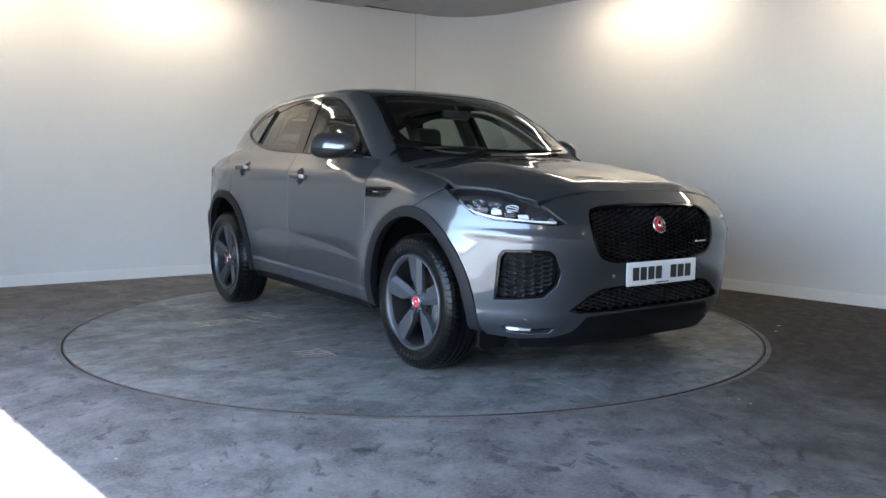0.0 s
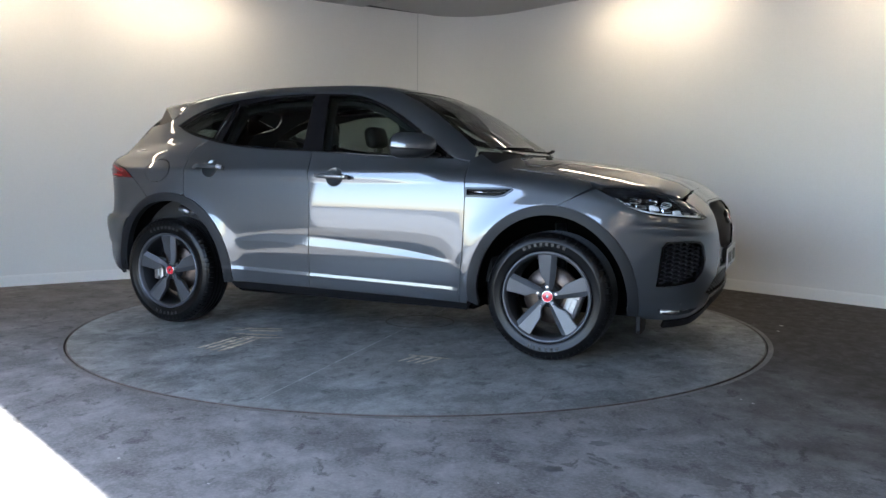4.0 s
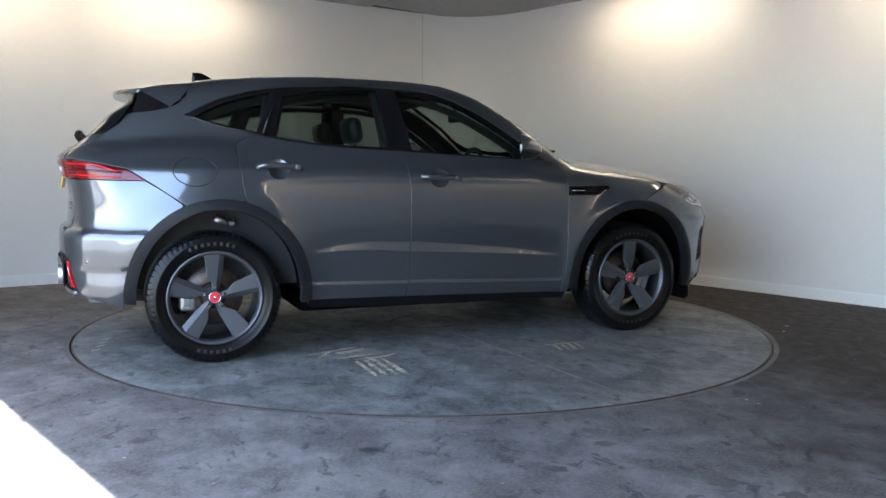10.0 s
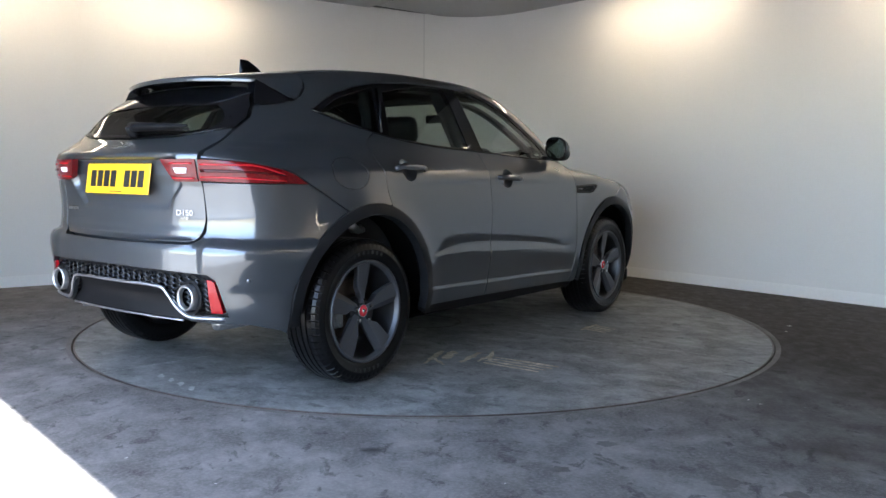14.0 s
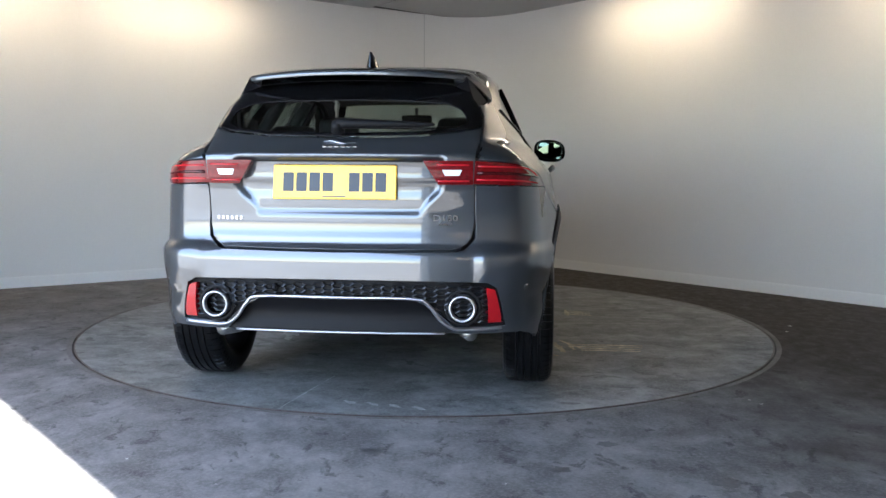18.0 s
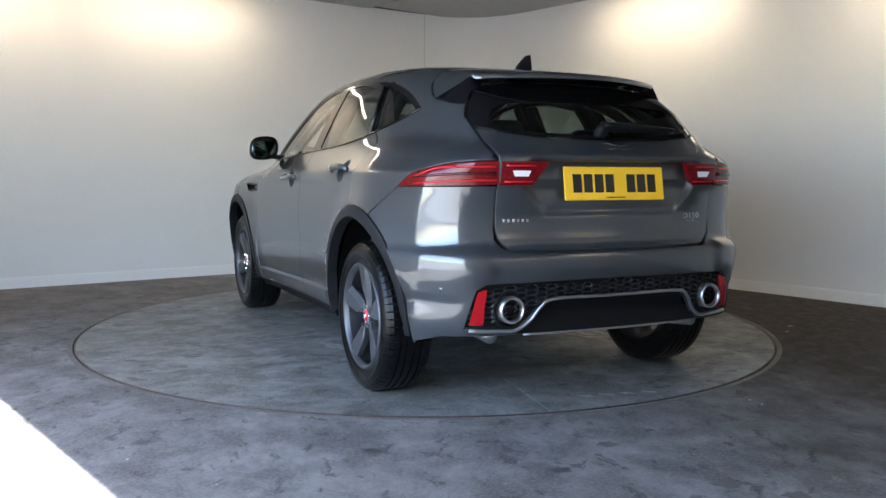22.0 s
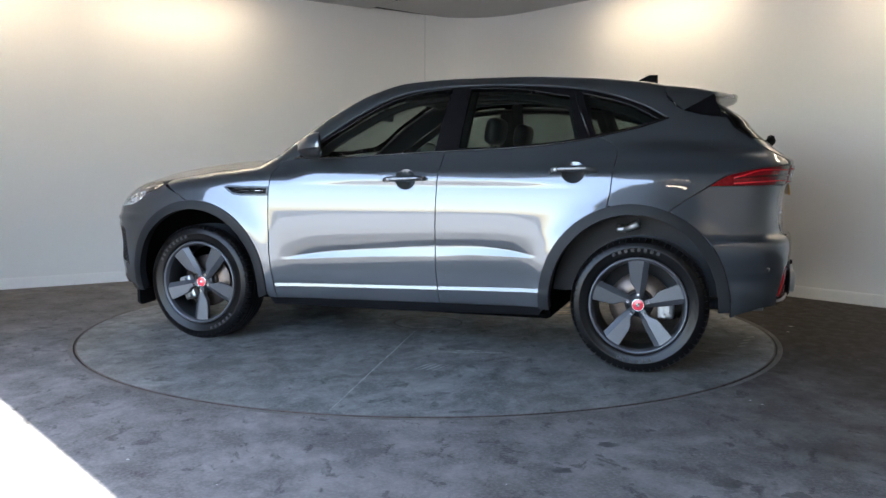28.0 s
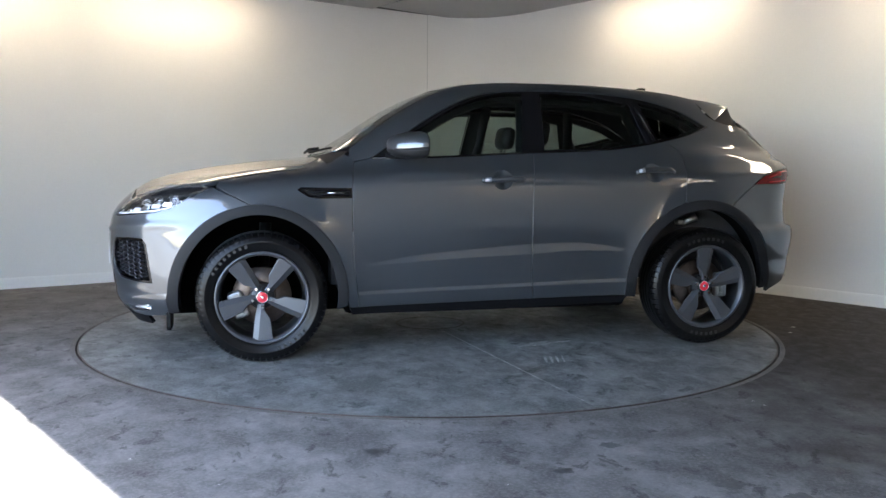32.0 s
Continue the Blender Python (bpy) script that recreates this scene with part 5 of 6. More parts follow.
for s in (1, -1):
    flip = s < 0
    # tail lamps: one piece on the body, one on the tailgate
    outer = wrap(smooth_line(TAIL_TOP + TAIL_LOW[1:], 4, True, (0, 3, 5)), -1)
    tail = sheet("tail_lamp", outer, "stern", lamp_red, car, "red wraparound tail lamp", step=0.02, gap=0.003, thick=0.03, lift=0.001, mirror=flip)
    for z, m in ((1.076, lamp_red_lit), (1.020, lamp_red_lit), (1.048, lamp_dark)):
        ln = [(-2.066, 0.59, z), (-1.99, 0.715, z - 0.002), (-1.90, 0.785, z - 0.008), (-1.78, 0.825, min(z - 0.016, 1.030))]
        p, n = on_form("stern", wrap(smooth_line(ln, 4, False), -1))
        bm = bmesh.new()
        tube(bm, (p + n * 0.0005) * np.array([1, s, 1]), lambda t: 0.0045 if z != 1.048 else 0.008 * (1 - 0.5 * t), 6)
        part("lamp_line", bm, m, tail, "", True)
    inner = [(0.573, 1.099), (0.364, 1.100), (0.385, 1.065), (0.428, 1.001), (0.571, 1.001)]
    tin = sheet("gate_lamp", inner, "rear", lamp_red, car, "red inner tail lamp on the tailgate", step=0.02, gap=0.001, thick=0.03, lift=0.006, mirror=flip)
    sheet("reverse_lamp", [(0.525, 1.062), (0.445, 1.062), (0.455, 1.038), (0.515, 1.038)], "rear", lamp_white, tin, "white reversing light", step=0.02, gap=0.0, thick=0.008, lift=0.009, mirror=flip)
    for z in (1.082, 1.016):
        p, n = on_form("rear", [(y, z) for y in np.linspace(0.555, 0.425, 6)])
        bm = bmesh.new()
        tube(bm, (p + n * 0.007) * np.array([1, s, 1]), 0.0042, 6)
        part("lamp_line", bm, lamp_red_lit, tin, "", True)
    # tailpipe, reflector and sensors in the bumper
    p, n = on_form("stern", wrap([(-2.09, 0.535, 0.480)], -1))
    at = Matrix.Translation((p[0][0] - 0.012, s * 0.535, 0.480)) @ Matrix.Rotation(radians(-90), 4, "Y")
    bm = bmesh.new()
    lathe(bm, [(0.062, -0.03), (0.068, -0.004), (0.080, -0.012)], at, 40)
    part("pipe_collar", bm, black_plastic, rear_bumper, "black collar round the tailpipe", True)
    bm = bmesh.new()
    lathe(bm, [(0.058, -0.04), (0.0585, 0.012), (0.055, 0.020), (0.049, 0.020), (0.045, 0.010), (0.043, -0.09), (0.0, -0.10)], at, 44)
    part("tailpipe", bm, satin_silver, rear_bumper, "round brushed metal tailpipe tip", True)
    bm = bmesh.new()
    lathe(bm, [(0.0425, 0.0), (0.042, -0.06), (0.0, -0.065)], at, 36)
    part("pipe_bore", bm, soot_shade, rear_bumper, "sooty bore", True)
    refl = wrap([(-2.062, 0.668, 0.556), (-2.076, 0.634, 0.566), (-2.06, 0.642, 0.416), (-2.035, 0.695, 0.416)], -1)
    sheet("reflector", refl, "stern", lamp_red_bright, rear_bumper, "upright red reflector", step=0.02, gap=0.0, thick=0.03, lift=0.004, mirror=flip)
    for pos in ((-1.955, 0.775, 0.565), (-2.11, 0.265, 0.558)):
        p, n = on_form("stern", wrap([pos], -1))
        at = Matrix.Translation(Vector(p[0]) + Vector(n[0]) * 0.003) @ Vector(n[0]).to_track_quat("Z", "Y").to_matrix().to_4x4()
        bm = bmesh.new()
        lathe(bm, [(0.0, 0.004), (0.010, 0.004), (0.0115, 0.0), (0.014, -0.0005), (0.014, -0.01)], at, 20)
        if flip:
            bmesh.ops.scale(bm, vec=(1, -1, 1), verts=bm.verts[:])
            bmesh.ops.reverse_faces(bm, faces=bm.faces[:])
        part("sensor", bm, paint if pos[1] > 0.5 else black_plastic, rear_bumper, "round parking sensor", True)

# plate, emblem shapes and lettering bars of the tailgate
plate("rear_plate", Matrix.Translation((-2.091, 0.012, 1.006)) @ Matrix.Rotation(radians(9), 4, "Y") @ Matrix(((0, 0, -1), (-1, 0, 0), (0, 1, 0))).to_4x4(), 0.53, 0.146, plate_yellow, "yellow rear number plate with dark characters as bars")


def on_gate(bm, y0, y1, z0, z1, lift=0.004):
    p, n = on_form("rear", [((y0 + y1) / 2, (z0 + z1) / 2)])
    q = gate_bend(p, n, np.array([[(y0 + y1) / 2, (z0 + z1) / 2]]))[0]
    tilt = Vector(n[0])
    at = Matrix.Translation(Vector(q)) @ tilt.to_track_quat("Z", "Y").to_matrix().to_4x4()
    box(bm, (-abs(y1 - y0) / 2, -abs(z1 - z0) / 2, -0.002), (abs(y1 - y0) / 2, abs(z1 - z0) / 2, lift), 0.0015, at)


for nm, bars in (("model_badge", [(0.545 - 0.021 * i, 0.545 - 0.021 * i - 0.013, 0.842, 0.858) for i in range(6)]),
                 ("name_badge", [(0.065 - 0.026 * i, 0.065 - 0.026 * i - 0.019, 1.151, 1.160) for i in range(6)])):
    bm = bmesh.new()
    for b in bars:
        on_gate(bm, *b)
    part(nm, bm, chrome_dark, gate, "bright metal lettering shown as plain bars")
def lettering(name, words, y, z, tall, parent, label):
    """Raised letters on the tailgate, read from behind the car."""
    cu = bpy.data.curves.new(name, "FONT")
    cu.body, cu.size, cu.extrude, cu.align_x = words, tall, 0.002, "CENTER"
    ob = bpy.data.objects.new(name, cu)
    me = bpy.data.meshes.new_from_object(ob)
    bpy.data.objects.remove(ob)
    p, n = on_form("rear", [(y, z)])
    q = Vector(gate_bend(p, n, np.array([[y, z]]))[0]) + Vector(n[0]) * 0.002
    across = Vector((0, 0, 1)).cross(Vector(n[0])).normalized()
    up = Vector(n[0]).cross(across)
    me.transform(Matrix((( across.x, up.x, n[0][0], q.x), (across.y, up.y, n[0][1], q.y), (across.z, up.z, n[0][2], q.z), (0, 0, 0, 1))) @ Matrix.Diagonal((1.35, 1, 1, 1)))
    return mesh_part(name, me, chrome_dark, parent, label)


lettering("trim_badge", "D150", -0.455, 0.845, 0.036, gate, "bright raised letters D150")
lettering("drive_badge", "AWD", -0.455, 0.826, 0.017, gate, "small bright raised letters AWD")
bm = bmesh.new()
p, n = on_form("rear", [(y, 1.176 - 0.06 * (0.06 - y) + 0.004 * math.sin((0.06 - y) * 60)) for y in np.linspace(0.065, -0.075, 15)])
tube(bm, p + n * 0.003, lambda t: 0.0015 + 0.0032 * math.sin(math.pi * min(1, t * 1.2)) ** 2, 8)
part("emblem", bm, chrome_dark, gate, "bright metal emblem", True)

# rear wiper on the screen
p, n = on_form("rear", [(y, 1.232 - 0.010 * (0.1 - y)) for y in np.linspace(0.02, -0.40, 12)])
bm = bmesh.new()
tube(bm, p + n * 0.035, lambda t: 0.019 * (1 - t) ** 0.7 + 0.006, 8)
wiper = part("rear_wiper", bm, black_plastic, car, "black rear wiper arm", True)
bm = bmesh.new()
tube(bm, p[2:] + n[2:] * 0.014, 0.006, 6)
part("blade", bm, rubber, wiper, "", True)
bm = bmesh.new()
p, n = on_form("rear", [(0.02, 1.226)])
lathe(bm, [(0.0, 0.05), (0.020, 0.048), (0.026, 0.03), (0.030, -0.005)], Matrix.Translation(Vector(p[0])) @ Vector(n[0]).to_track_quat("Z", "Y").to_matrix().to_4x4(), 20)
part("pivot", bm, black_plastic, wiper, "", True)

# roof spoiler: a blade that runs on from the roof, creased at its sides, black below and at its fins
qs = [k / 20 for k in range(-20, 21)]
seam, lip = [], []
for q in qs:
    a, s = abs(q), (1 if q >= 0 else -1)
    if a <= 0.8:
        y = 0.53 * a / 0.8
        x = -1.45 + 0.03 * (a / 0.8) ** 2
        seam.append(Vector((x, s * y, height(x, round(y, 4)))))
        lip.append(Vector((-1.815 + 0.115 * (a / 0.8) ** 2.2, s * 0.50 * a / 0.8, 1.507 - 0.014 * (a / 0.8) ** 2)))
    else:
        t = (a - 0.8) / 0.2
        x, z = -1.42 - 0.11 * t ** 1.6, height(-1.42, 0.53) * (1 - t) + 1.395 * t
        p = on_form("left", [(x, z)])[0][0]
        seam.append(Vector((x, s * (p[1] + 0.001), z)))
        lip.append(Vector((-1.700 + 0.018 * t, s * (0.50 + 0.012 * t), 1.493 - 0.004 * t)))
bm = bmesh.new()
rows = []
for i in range(9):
    t = i / 8
    rows.append([bm.verts.new(a.lerp(b, t) + Vector((0, 0, 0.010 * math.sin(math.pi * t) * (1 - abs(q) ** 4)))) for a, b, q in zip(seam, lip, qs)])
for a, b in zip(rows, rows[1:]):
    for k in range(len(qs) - 1):
        bm.faces.new((a[k], b[k], b[k + 1], a[k + 1]))
drop = [bm.verts.new(p + Vector((0.006, 0, -0.020 * (1 - max(0, abs(q) - 0.8) * 4)))) for p, q in zip(lip, qs)]
for k in range(len(qs) - 1):
    bm.faces.new((rows[-1][k], drop[k], drop[k + 1], rows[-1][k + 1]))
bmesh.ops.recalc_face_normals(bm, faces=bm.faces[:])
spoiler = part("spoiler", bm, paint, car, "body-coloured roof spoiler with a sharp trailing edge", True)
bm = bmesh.new()
under = []
for p, q in zip(lip, qs):
    y = p.y * 1.0
    x = -1.60 + 0.03 * min(1, abs(q) / 0.8) ** 2
    under.append((bm.verts.new(p + Vector((0.007, 0, -0.020 * (1 - max(0, abs(q) - 0.8) * 4)))), bm.verts.new(Vector(((p.x + x) / 2, y, p.z - 0.035))), bm.verts.new((x, y, height(round(x, 4), round(abs(y), 4)) + 0.002))))
for a, b in zip(under, under[1:]):
    for i in range(2):
        bm.faces.new((a[i], a[i + 1], b[i + 1], b[i]))
bmesh.ops.recalc_face_normals(bm, faces=bm.faces[:])
part("underside", bm, black_gloss, spoiler, "gloss black underside of the spoiler", True)
for s in (1, -1):
    bm = bmesh.new()
    pts = [(-1.530, 0.607, 1.395), (-1.682, 0.512, 1.487), (-1.735, 0.560, 1.335), (-1.62, 0.600, 1.372)]
    a = [bm.verts.new((x, s * (y + 0.003), z)) for x, y, z in pts]
    b = [bm.verts.new((x + 0.01, s * (y - 0.06), z - 0.012)) for x, y, z in pts]
    bm.faces.new(a), bm.faces.new(b[::-1])
    for i in range(4):
        bm.faces.new((a[i], b[i], b[(i + 1) % 4], a[(i + 1) % 4]))
    bmesh.ops.recalc_face_normals(bm, faces=bm.faces[:])
    part("fin", bm, black_gloss, spoiler, "gloss black side fin under the spoiler")

# roof aerial
bm = bmesh.new()
base = height(-1.27, 0)
prev = None
for i in range(9):
    t = i / 8
    zz = base - 0.01 + 0.078 * t
    x0, x1 = -1.185 - 0.105 * t ** 1.7, -1.348 + 0.004 * t
    w = 0.030 * (1 - t) ** 0.8 + 0.0035
    ring = [bm.verts.new(((x0 + x1) / 2 + (x0 - x1) / 2 * math.cos(a), w * math.sin(a), zz)) for a in np.linspace(0, 2 * math.pi, 16, endpoint=False)]
    if prev:
        for k in range(16):
            bm.faces.new((prev[k], prev[(k + 1) % 16], ring[(k + 1) % 16], ring[k]))
    prev = ring
bm.faces.new(prev)
part("roof_aerial", bm, black_gloss, car, "gloss black shark-fin aerial", True)


# ---- mirrors, wipers ----
def shell(bm, rows, steps=24):
    """Joins closed rings of points into a skin with capped ends."""
    rings = [[bm.verts.new(p) for p in r] for r in rows]
    for a, b in zip(rings, rings[1:]):
        for k in range(len(a)):
            bm.faces.new((a[k], a[(k + 1) % len(a)], b[(k + 1) % len(b)], b[k]))
    bm.faces.new(rings[0][::-1]), bm.faces.new(rings[-1])
    bmesh.ops.recalc_face_normals(bm, faces=bm.faces[:])


for s in (1, -1):
    rows, low_rows = [], []
    for i in range(15):                       # from the glass side forwards
        t = i / 14
        x = 0.483 + 0.150 * t
        k = math.sqrt(max(0.0, 1 - (max(0, t - 0.05) / 0.97) ** 2.2))
        cy, cz = 0.952 - 0.012 * t, 1.205 - 0.012 * t
        ry, rz = 0.105 * k + 0.002, 0.074 * k + 0.002
        ring = []
        for a in np.linspace(0, 2 * math.pi, 28, endpoint=False):
            c, sn = math.cos(a), math.sin(a)
            ring.append((x + 0.015 * c * (1 - t) - 0.6 * ry * math.copysign(abs(c) ** 0.7, c), s * (cy + ry * math.copysign(abs(c) ** 0.7, c)), cz + rz * math.copysign(abs(sn) ** 0.8, sn) - 0.010 * c))
        rows.append(ring)
    bm = bmesh.new()
    shell(bm, rows)
    mirror = part("door_mirror", bm, paint, car, "body-coloured door mirror with a black foot", True)
    bm = bmesh.new()
    lower = []
    for r in rows:
        cz = sum(p[2] for p in r) / len(r)
        cy = sum(p[1] for p in r) / len(r)
        lower.append([(0.545 + (p[0] - 0.545) * 1.02, cy + (p[1] - cy) * 1.02, min(cz + (p[2] - cz) * 1.03, cz - 0.014)) for p in r])
    shell(bm, lower)
    part("mirror_base", bm, arch_plastic, mirror, "black lower shell", True)
    bm = bmesh.new()
    mid_p = Vector([sum(p[i] for p in rows[0]) / len(rows[0]) for i in range(3)])
    for grow, back, nm, mat, lab in ((1.01, 0.004, "mirror_rim", black_gloss, "black rim round the mirror glass"), (0.84, 0.007, "mirror_glass", mirror_glass, "silvered mirror glass")):
        bm = bmesh.new()
        lo = [bm.verts.new(mid_p + (Vector(p) - mid_p) * grow + Vector((-back + 0.003, 0, 0))) for p in rows[0]]
        hi = [bm.verts.new(mid_p + (Vector(p) - mid_p) * grow * 0.97 + Vector((-back, 0, 0))) for p in rows[0]]
        bm.faces.new(lo), bm.faces.new(hi[::-1])
        for i in range(len(lo)):
            bm.faces.new((lo[i], hi[i], hi[(i + 1) % len(lo)], lo[(i + 1) % len(lo)]))
        bmesh.ops.recalc_face_normals(bm, faces=bm.faces[:])
        part(nm, bm, mat, mirror, lab)
    bm = bmesh.new()
    tube(bm, smooth_line([(0.60, s * 0.80, 1.140), (0.595, s * 0.85, 1.146), (0.575, s * 0.90, 1.155), (0.56, s * 0.94, 1.165)], 4, False), lambda t: 0.030 - 0.006 * t, 10)
    bmesh.ops.scale(bm, vec=(1.3, 1, 0.62), space=Matrix.Translation((-0.58, 0, -1.152)), verts=bm.verts[:])
    part("mirror_arm", bm, black_plastic, mirror, "black mirror foot", True)

for y0, y1 in ((-0.56, 0.05), (0.02, 0.52)):
    bm = bmesh.new()
    pts = []
    for k in range(14):
        y = y0 + (y1 - y0) * k / 13
        x = 1.02 - 0.36 * y * y + 0.004
        pts.append((x, y, height(x, y) + 0.012))
    tube(bm, pts, 0.007, 6)
    tube(bm, [(pts[0][0] + 0.03, pts[0][1], pts[0][2] - 0.005), (pts[5][0] + 0.03, pts[5][1], pts[5][2] + 0.012), (pts[8][0] + 0.004, pts[8][1], pts[8][2] + 0.012)], 0.009, 6)
    part("wiper", bm, black_plastic, car, "black windscreen wiper", True)

# ---- wheels ----
WHEEL_R = 0.361


def build_wheel(name):
    """A wheel about its hub at the origin; its outer face looks along +y."""
    w = new(name)
    w.parent = car
    side = Matrix.Rotation(radians(-90), 4, "X")          # z of the lathe becomes +y
    bm = bmesh.new()
    prof = [(0.246, -0.095), (0.254, -0.108), (0.278, -0.118), (0.31, -0.120), (0.335, -0.114), (0.350, -0.102), (0.3585, -0.085)]
    tread = []
    for g in (-0.052, -0.018, 0.018, 0.052):
        tread += [(WHEEL_R - 0.0005, g - 0.0055), (WHEEL_R - 0.008, g - 0.004), (WHEEL_R - 0.008, g + 0.004), (WHEEL_R - 0.0005, g + 0.0055)]
    prof = prof + tread + [(r, -h) for r, h in prof[::-1]]
    # raised rings on the sidewall
    out = []
    for r, h in prof:
        out.append((r, h))
        if h > 0.11 and abs(r - 0.31) < 0.002:
            out += [(0.3045, 0.1215), (0.302, 0.1195)]
    # the tread's shoulders are cut by fine cross grooves
    cuts = 64
    turns = [2 * math.pi * (k + o) / cuts for k in range(cuts) for o in (0.0, 0.09, 0.18, 0.6)]
    rings = []
    for r, h in out:
        deep = 0.007 if r > 0.340 and abs(h) > 0.058 else 0.0
        rings.append([bm.verts.new(side @ Vector(((r - (deep if j % 4 == 1 else 0)) * math.cos(a), (r - (deep if j % 4 == 1 else 0)) * math.sin(a), h))) for j, a in enumerate(turns)])
    count = len(turns)
    for i in range(len(rings)):
        a, b = rings[i], rings[(i + 1) % len(rings)]
        r0 = min(out[i][0], out[(i + 1) % len(out)][0])
        for k in range(count):
            f = bm.faces.new((a[k], a[(k + 1) % count], b[(k + 1) % count], b[k]))
            f.smooth = r0 < 0.334
    tyre = part("tyre", bm, rubber, w, "black road tyre")
    # plain raised bars where the sidewall is lettered
    bm = bmesh.new()
    box(bm, (-0.011, -0.001, -0.008), (0.011, 0.0012, 0.008))
    shape = bpy.data.meshes.new("letter_bar")
    bm.to_mesh(shape)
    bm.free()
    shape.materials.append(rubber_light)
    for start, n, each in ((64, 8, 6.5), (256, 6, 6.5)):
        for k in range(n):
            bar = new("letter_bar", shape)
            bar.parent = w
            bar.matrix_basis = Matrix.Rotation(-radians(start + each * k), 4, "Y") @ Matrix.Translation((0.296, 0.1195, 0))
    bm = bmesh.new()
    lathe(bm, [(0.249, -0.105), (0.242, -0.10), (0.228, -0.085), (0.222, -0.02), (0.228, 0.045), (0.237, 0.085), (0.242, 0.100), (0.245, 0.112), (0.250, 0.116), (0.255, 0.110), (0.255, 0.094)], side, 80)
    part("barrel", bm, alloy_dark, w, "dark painted alloy barrel", True)
    bm = bmesh.new()
    lathe(bm, [(0.232, 0.092), (0.2375, 0.1045), (0.243, 0.1145), (0.250, 0.1185), (0.2565, 0.1125), (0.257, 0.095)], side, 80)
    part("rim_lip", bm, alloy_grey, w, "satin grey rim lip", True)
    for k in range(5):
        turn = Matrix.Rotation(radians(-90 + 72 * k), 4, "Z")
        bm = bmesh.new()
        # a broad blade: a flat face with one flank stepping out half way, and a bevelled flank behind a ridge
        loc = side @ turn
        rings = []
        for r, out_y, ridge_y, back_y in ((0.036, 0.014, -0.010, -0.026), (0.076, 0.014, -0.009, -0.033), (0.090, 0.020, -0.010, -0.036), (0.117, 0.041, -0.013, -0.041), (0.145, 0.046, -0.016, -0.045), (0.195, 0.051, -0.021, -0.050), (0.2435, 0.056, -0.026, -0.056)):
            t = (r - 0.036) / 0.2075
            top = 0.079 + 0.026 * t
            deep = 0.040 - 0.008 * t
            rings.append([bm.verts.new(loc @ Vector((r, y, z))) for y, z in ((out_y * 0.9, top - deep), (out_y, top - 0.003), (out_y - 0.004, top), (ridge_y, top + 0.001), (back_y, top - 0.016), (back_y * 0.9, top - deep))])
        for a, b in zip(rings, rings[1:]):
            for i in range(6):
                f = bm.faces.new((a[i], a[(i + 1) % 6], b[(i + 1) % 6], b[i]))
        bm.faces.new(rings[0][::-1]), bm.faces.new(rings[-1])
        bmesh.ops.recalc_face_normals(bm, faces=bm.faces[:])
        part("spoke", bm, alloy_grey, w, "satin grey spoke")
    bm = bmesh.new()
    lathe(bm, [(0.068, 0.03), (0.066, 0.056), (0.058, 0.064), (0.042, 0.066), (0.038, 0.080), (0.034, 0.079), (0.0, 0.079)], side, 48)
    part("hub", bm, alloy_dark, w, "dark grey hub", True)
    bm = bmesh.new()
    lathe(bm, [(0.033, 0.078), (0.033, 0.086), (0.030, 0.088), (0.029, 0.0865)], side, 36)
    cap = part("hub_cap", bm, chrome, w, "red centre cap in a bright ring", True)
    bm = bmesh.new()
    lathe(bm, [(0.029, 0.0865), (0.015, 0.089), (0.0, 0.0895)], side, 32)
    part("cap_face", bm, badge_red, w, "red cap face", True)
    bm = bmesh.new()
    bmesh.ops.create_icosphere(bm, subdivisions=1, radius=0.011, matrix=side @ Matrix.Translation((0, 0, 0.088)) @ Matrix.Diagonal((1, 1.2, 0.4, 1)))
    part("cap_relief", bm, chrome, w, "", True)
    for k in range(5):
        a = radians(-90 + 72 * k)
        at = side @ Matrix.Translation((0.056 * math.cos(a), 0.056 * math.sin(a), 0.070))
        bm = bmesh.new()
        lathe(bm, [(0.0095, 0.0), (0.0095, 0.022), (0.0075, 0.026), (0.0, 0.026)], at, 6)
        part("wheel_nut", bm, chrome, w, "bright wheel nut")
    a = radians(-96)
    bm = bmesh.new()
    tube(bm, [side @ Vector((0.205 * math.cos(a), 0.205 * math.sin(a), 0.07)), side @ Vector((0.198 * math.cos(a), 0.198 * math.sin(a), 0.098))], 0.0045, 8)
    part("valve", bm, chrome, w, "tyre valve")
    bm = bmesh.new()
    lathe(bm, [(0.075, 0.012), (0.160, 0.012), (0.162, 0.008), (0.162, -0.010), (0.075, -0.012)], side, 56)
    lathe(bm, [(0.0, 0.03), (0.07, 0.03), (0.078, 0.012)], side, 40)
    part("brake_disc", bm, disc_steel, w, "bare steel brake disc, rusty at its edge", True)
    return w


def caliper(parent, ang):
    bm = bmesh.new()
    m = Matrix.Rotation(-radians(ang), 4, "Y") @ Matrix.Translation((0.142, 0, 0))
    box(bm, (-0.045, -0.05, -0.075), (0.038, 0.048, 0.075), 0.014, m)
    box(bm, (-0.015, 0.044, -0.045), (0.022, 0.056, 0.045), 0.005, m)
    for e in (-1, 1):
        lathe(bm, [(0.0, 0.066), (0.010, 0.066), (0.011, 0.04)], m @ Matrix.Translation((-0.01, 0, 0.055 * e)) @ Matrix.Rotation(radians(-90), 4, "X"), 12)
    part("caliper", bm, caliper_metal, parent, "bare metal brake caliper")


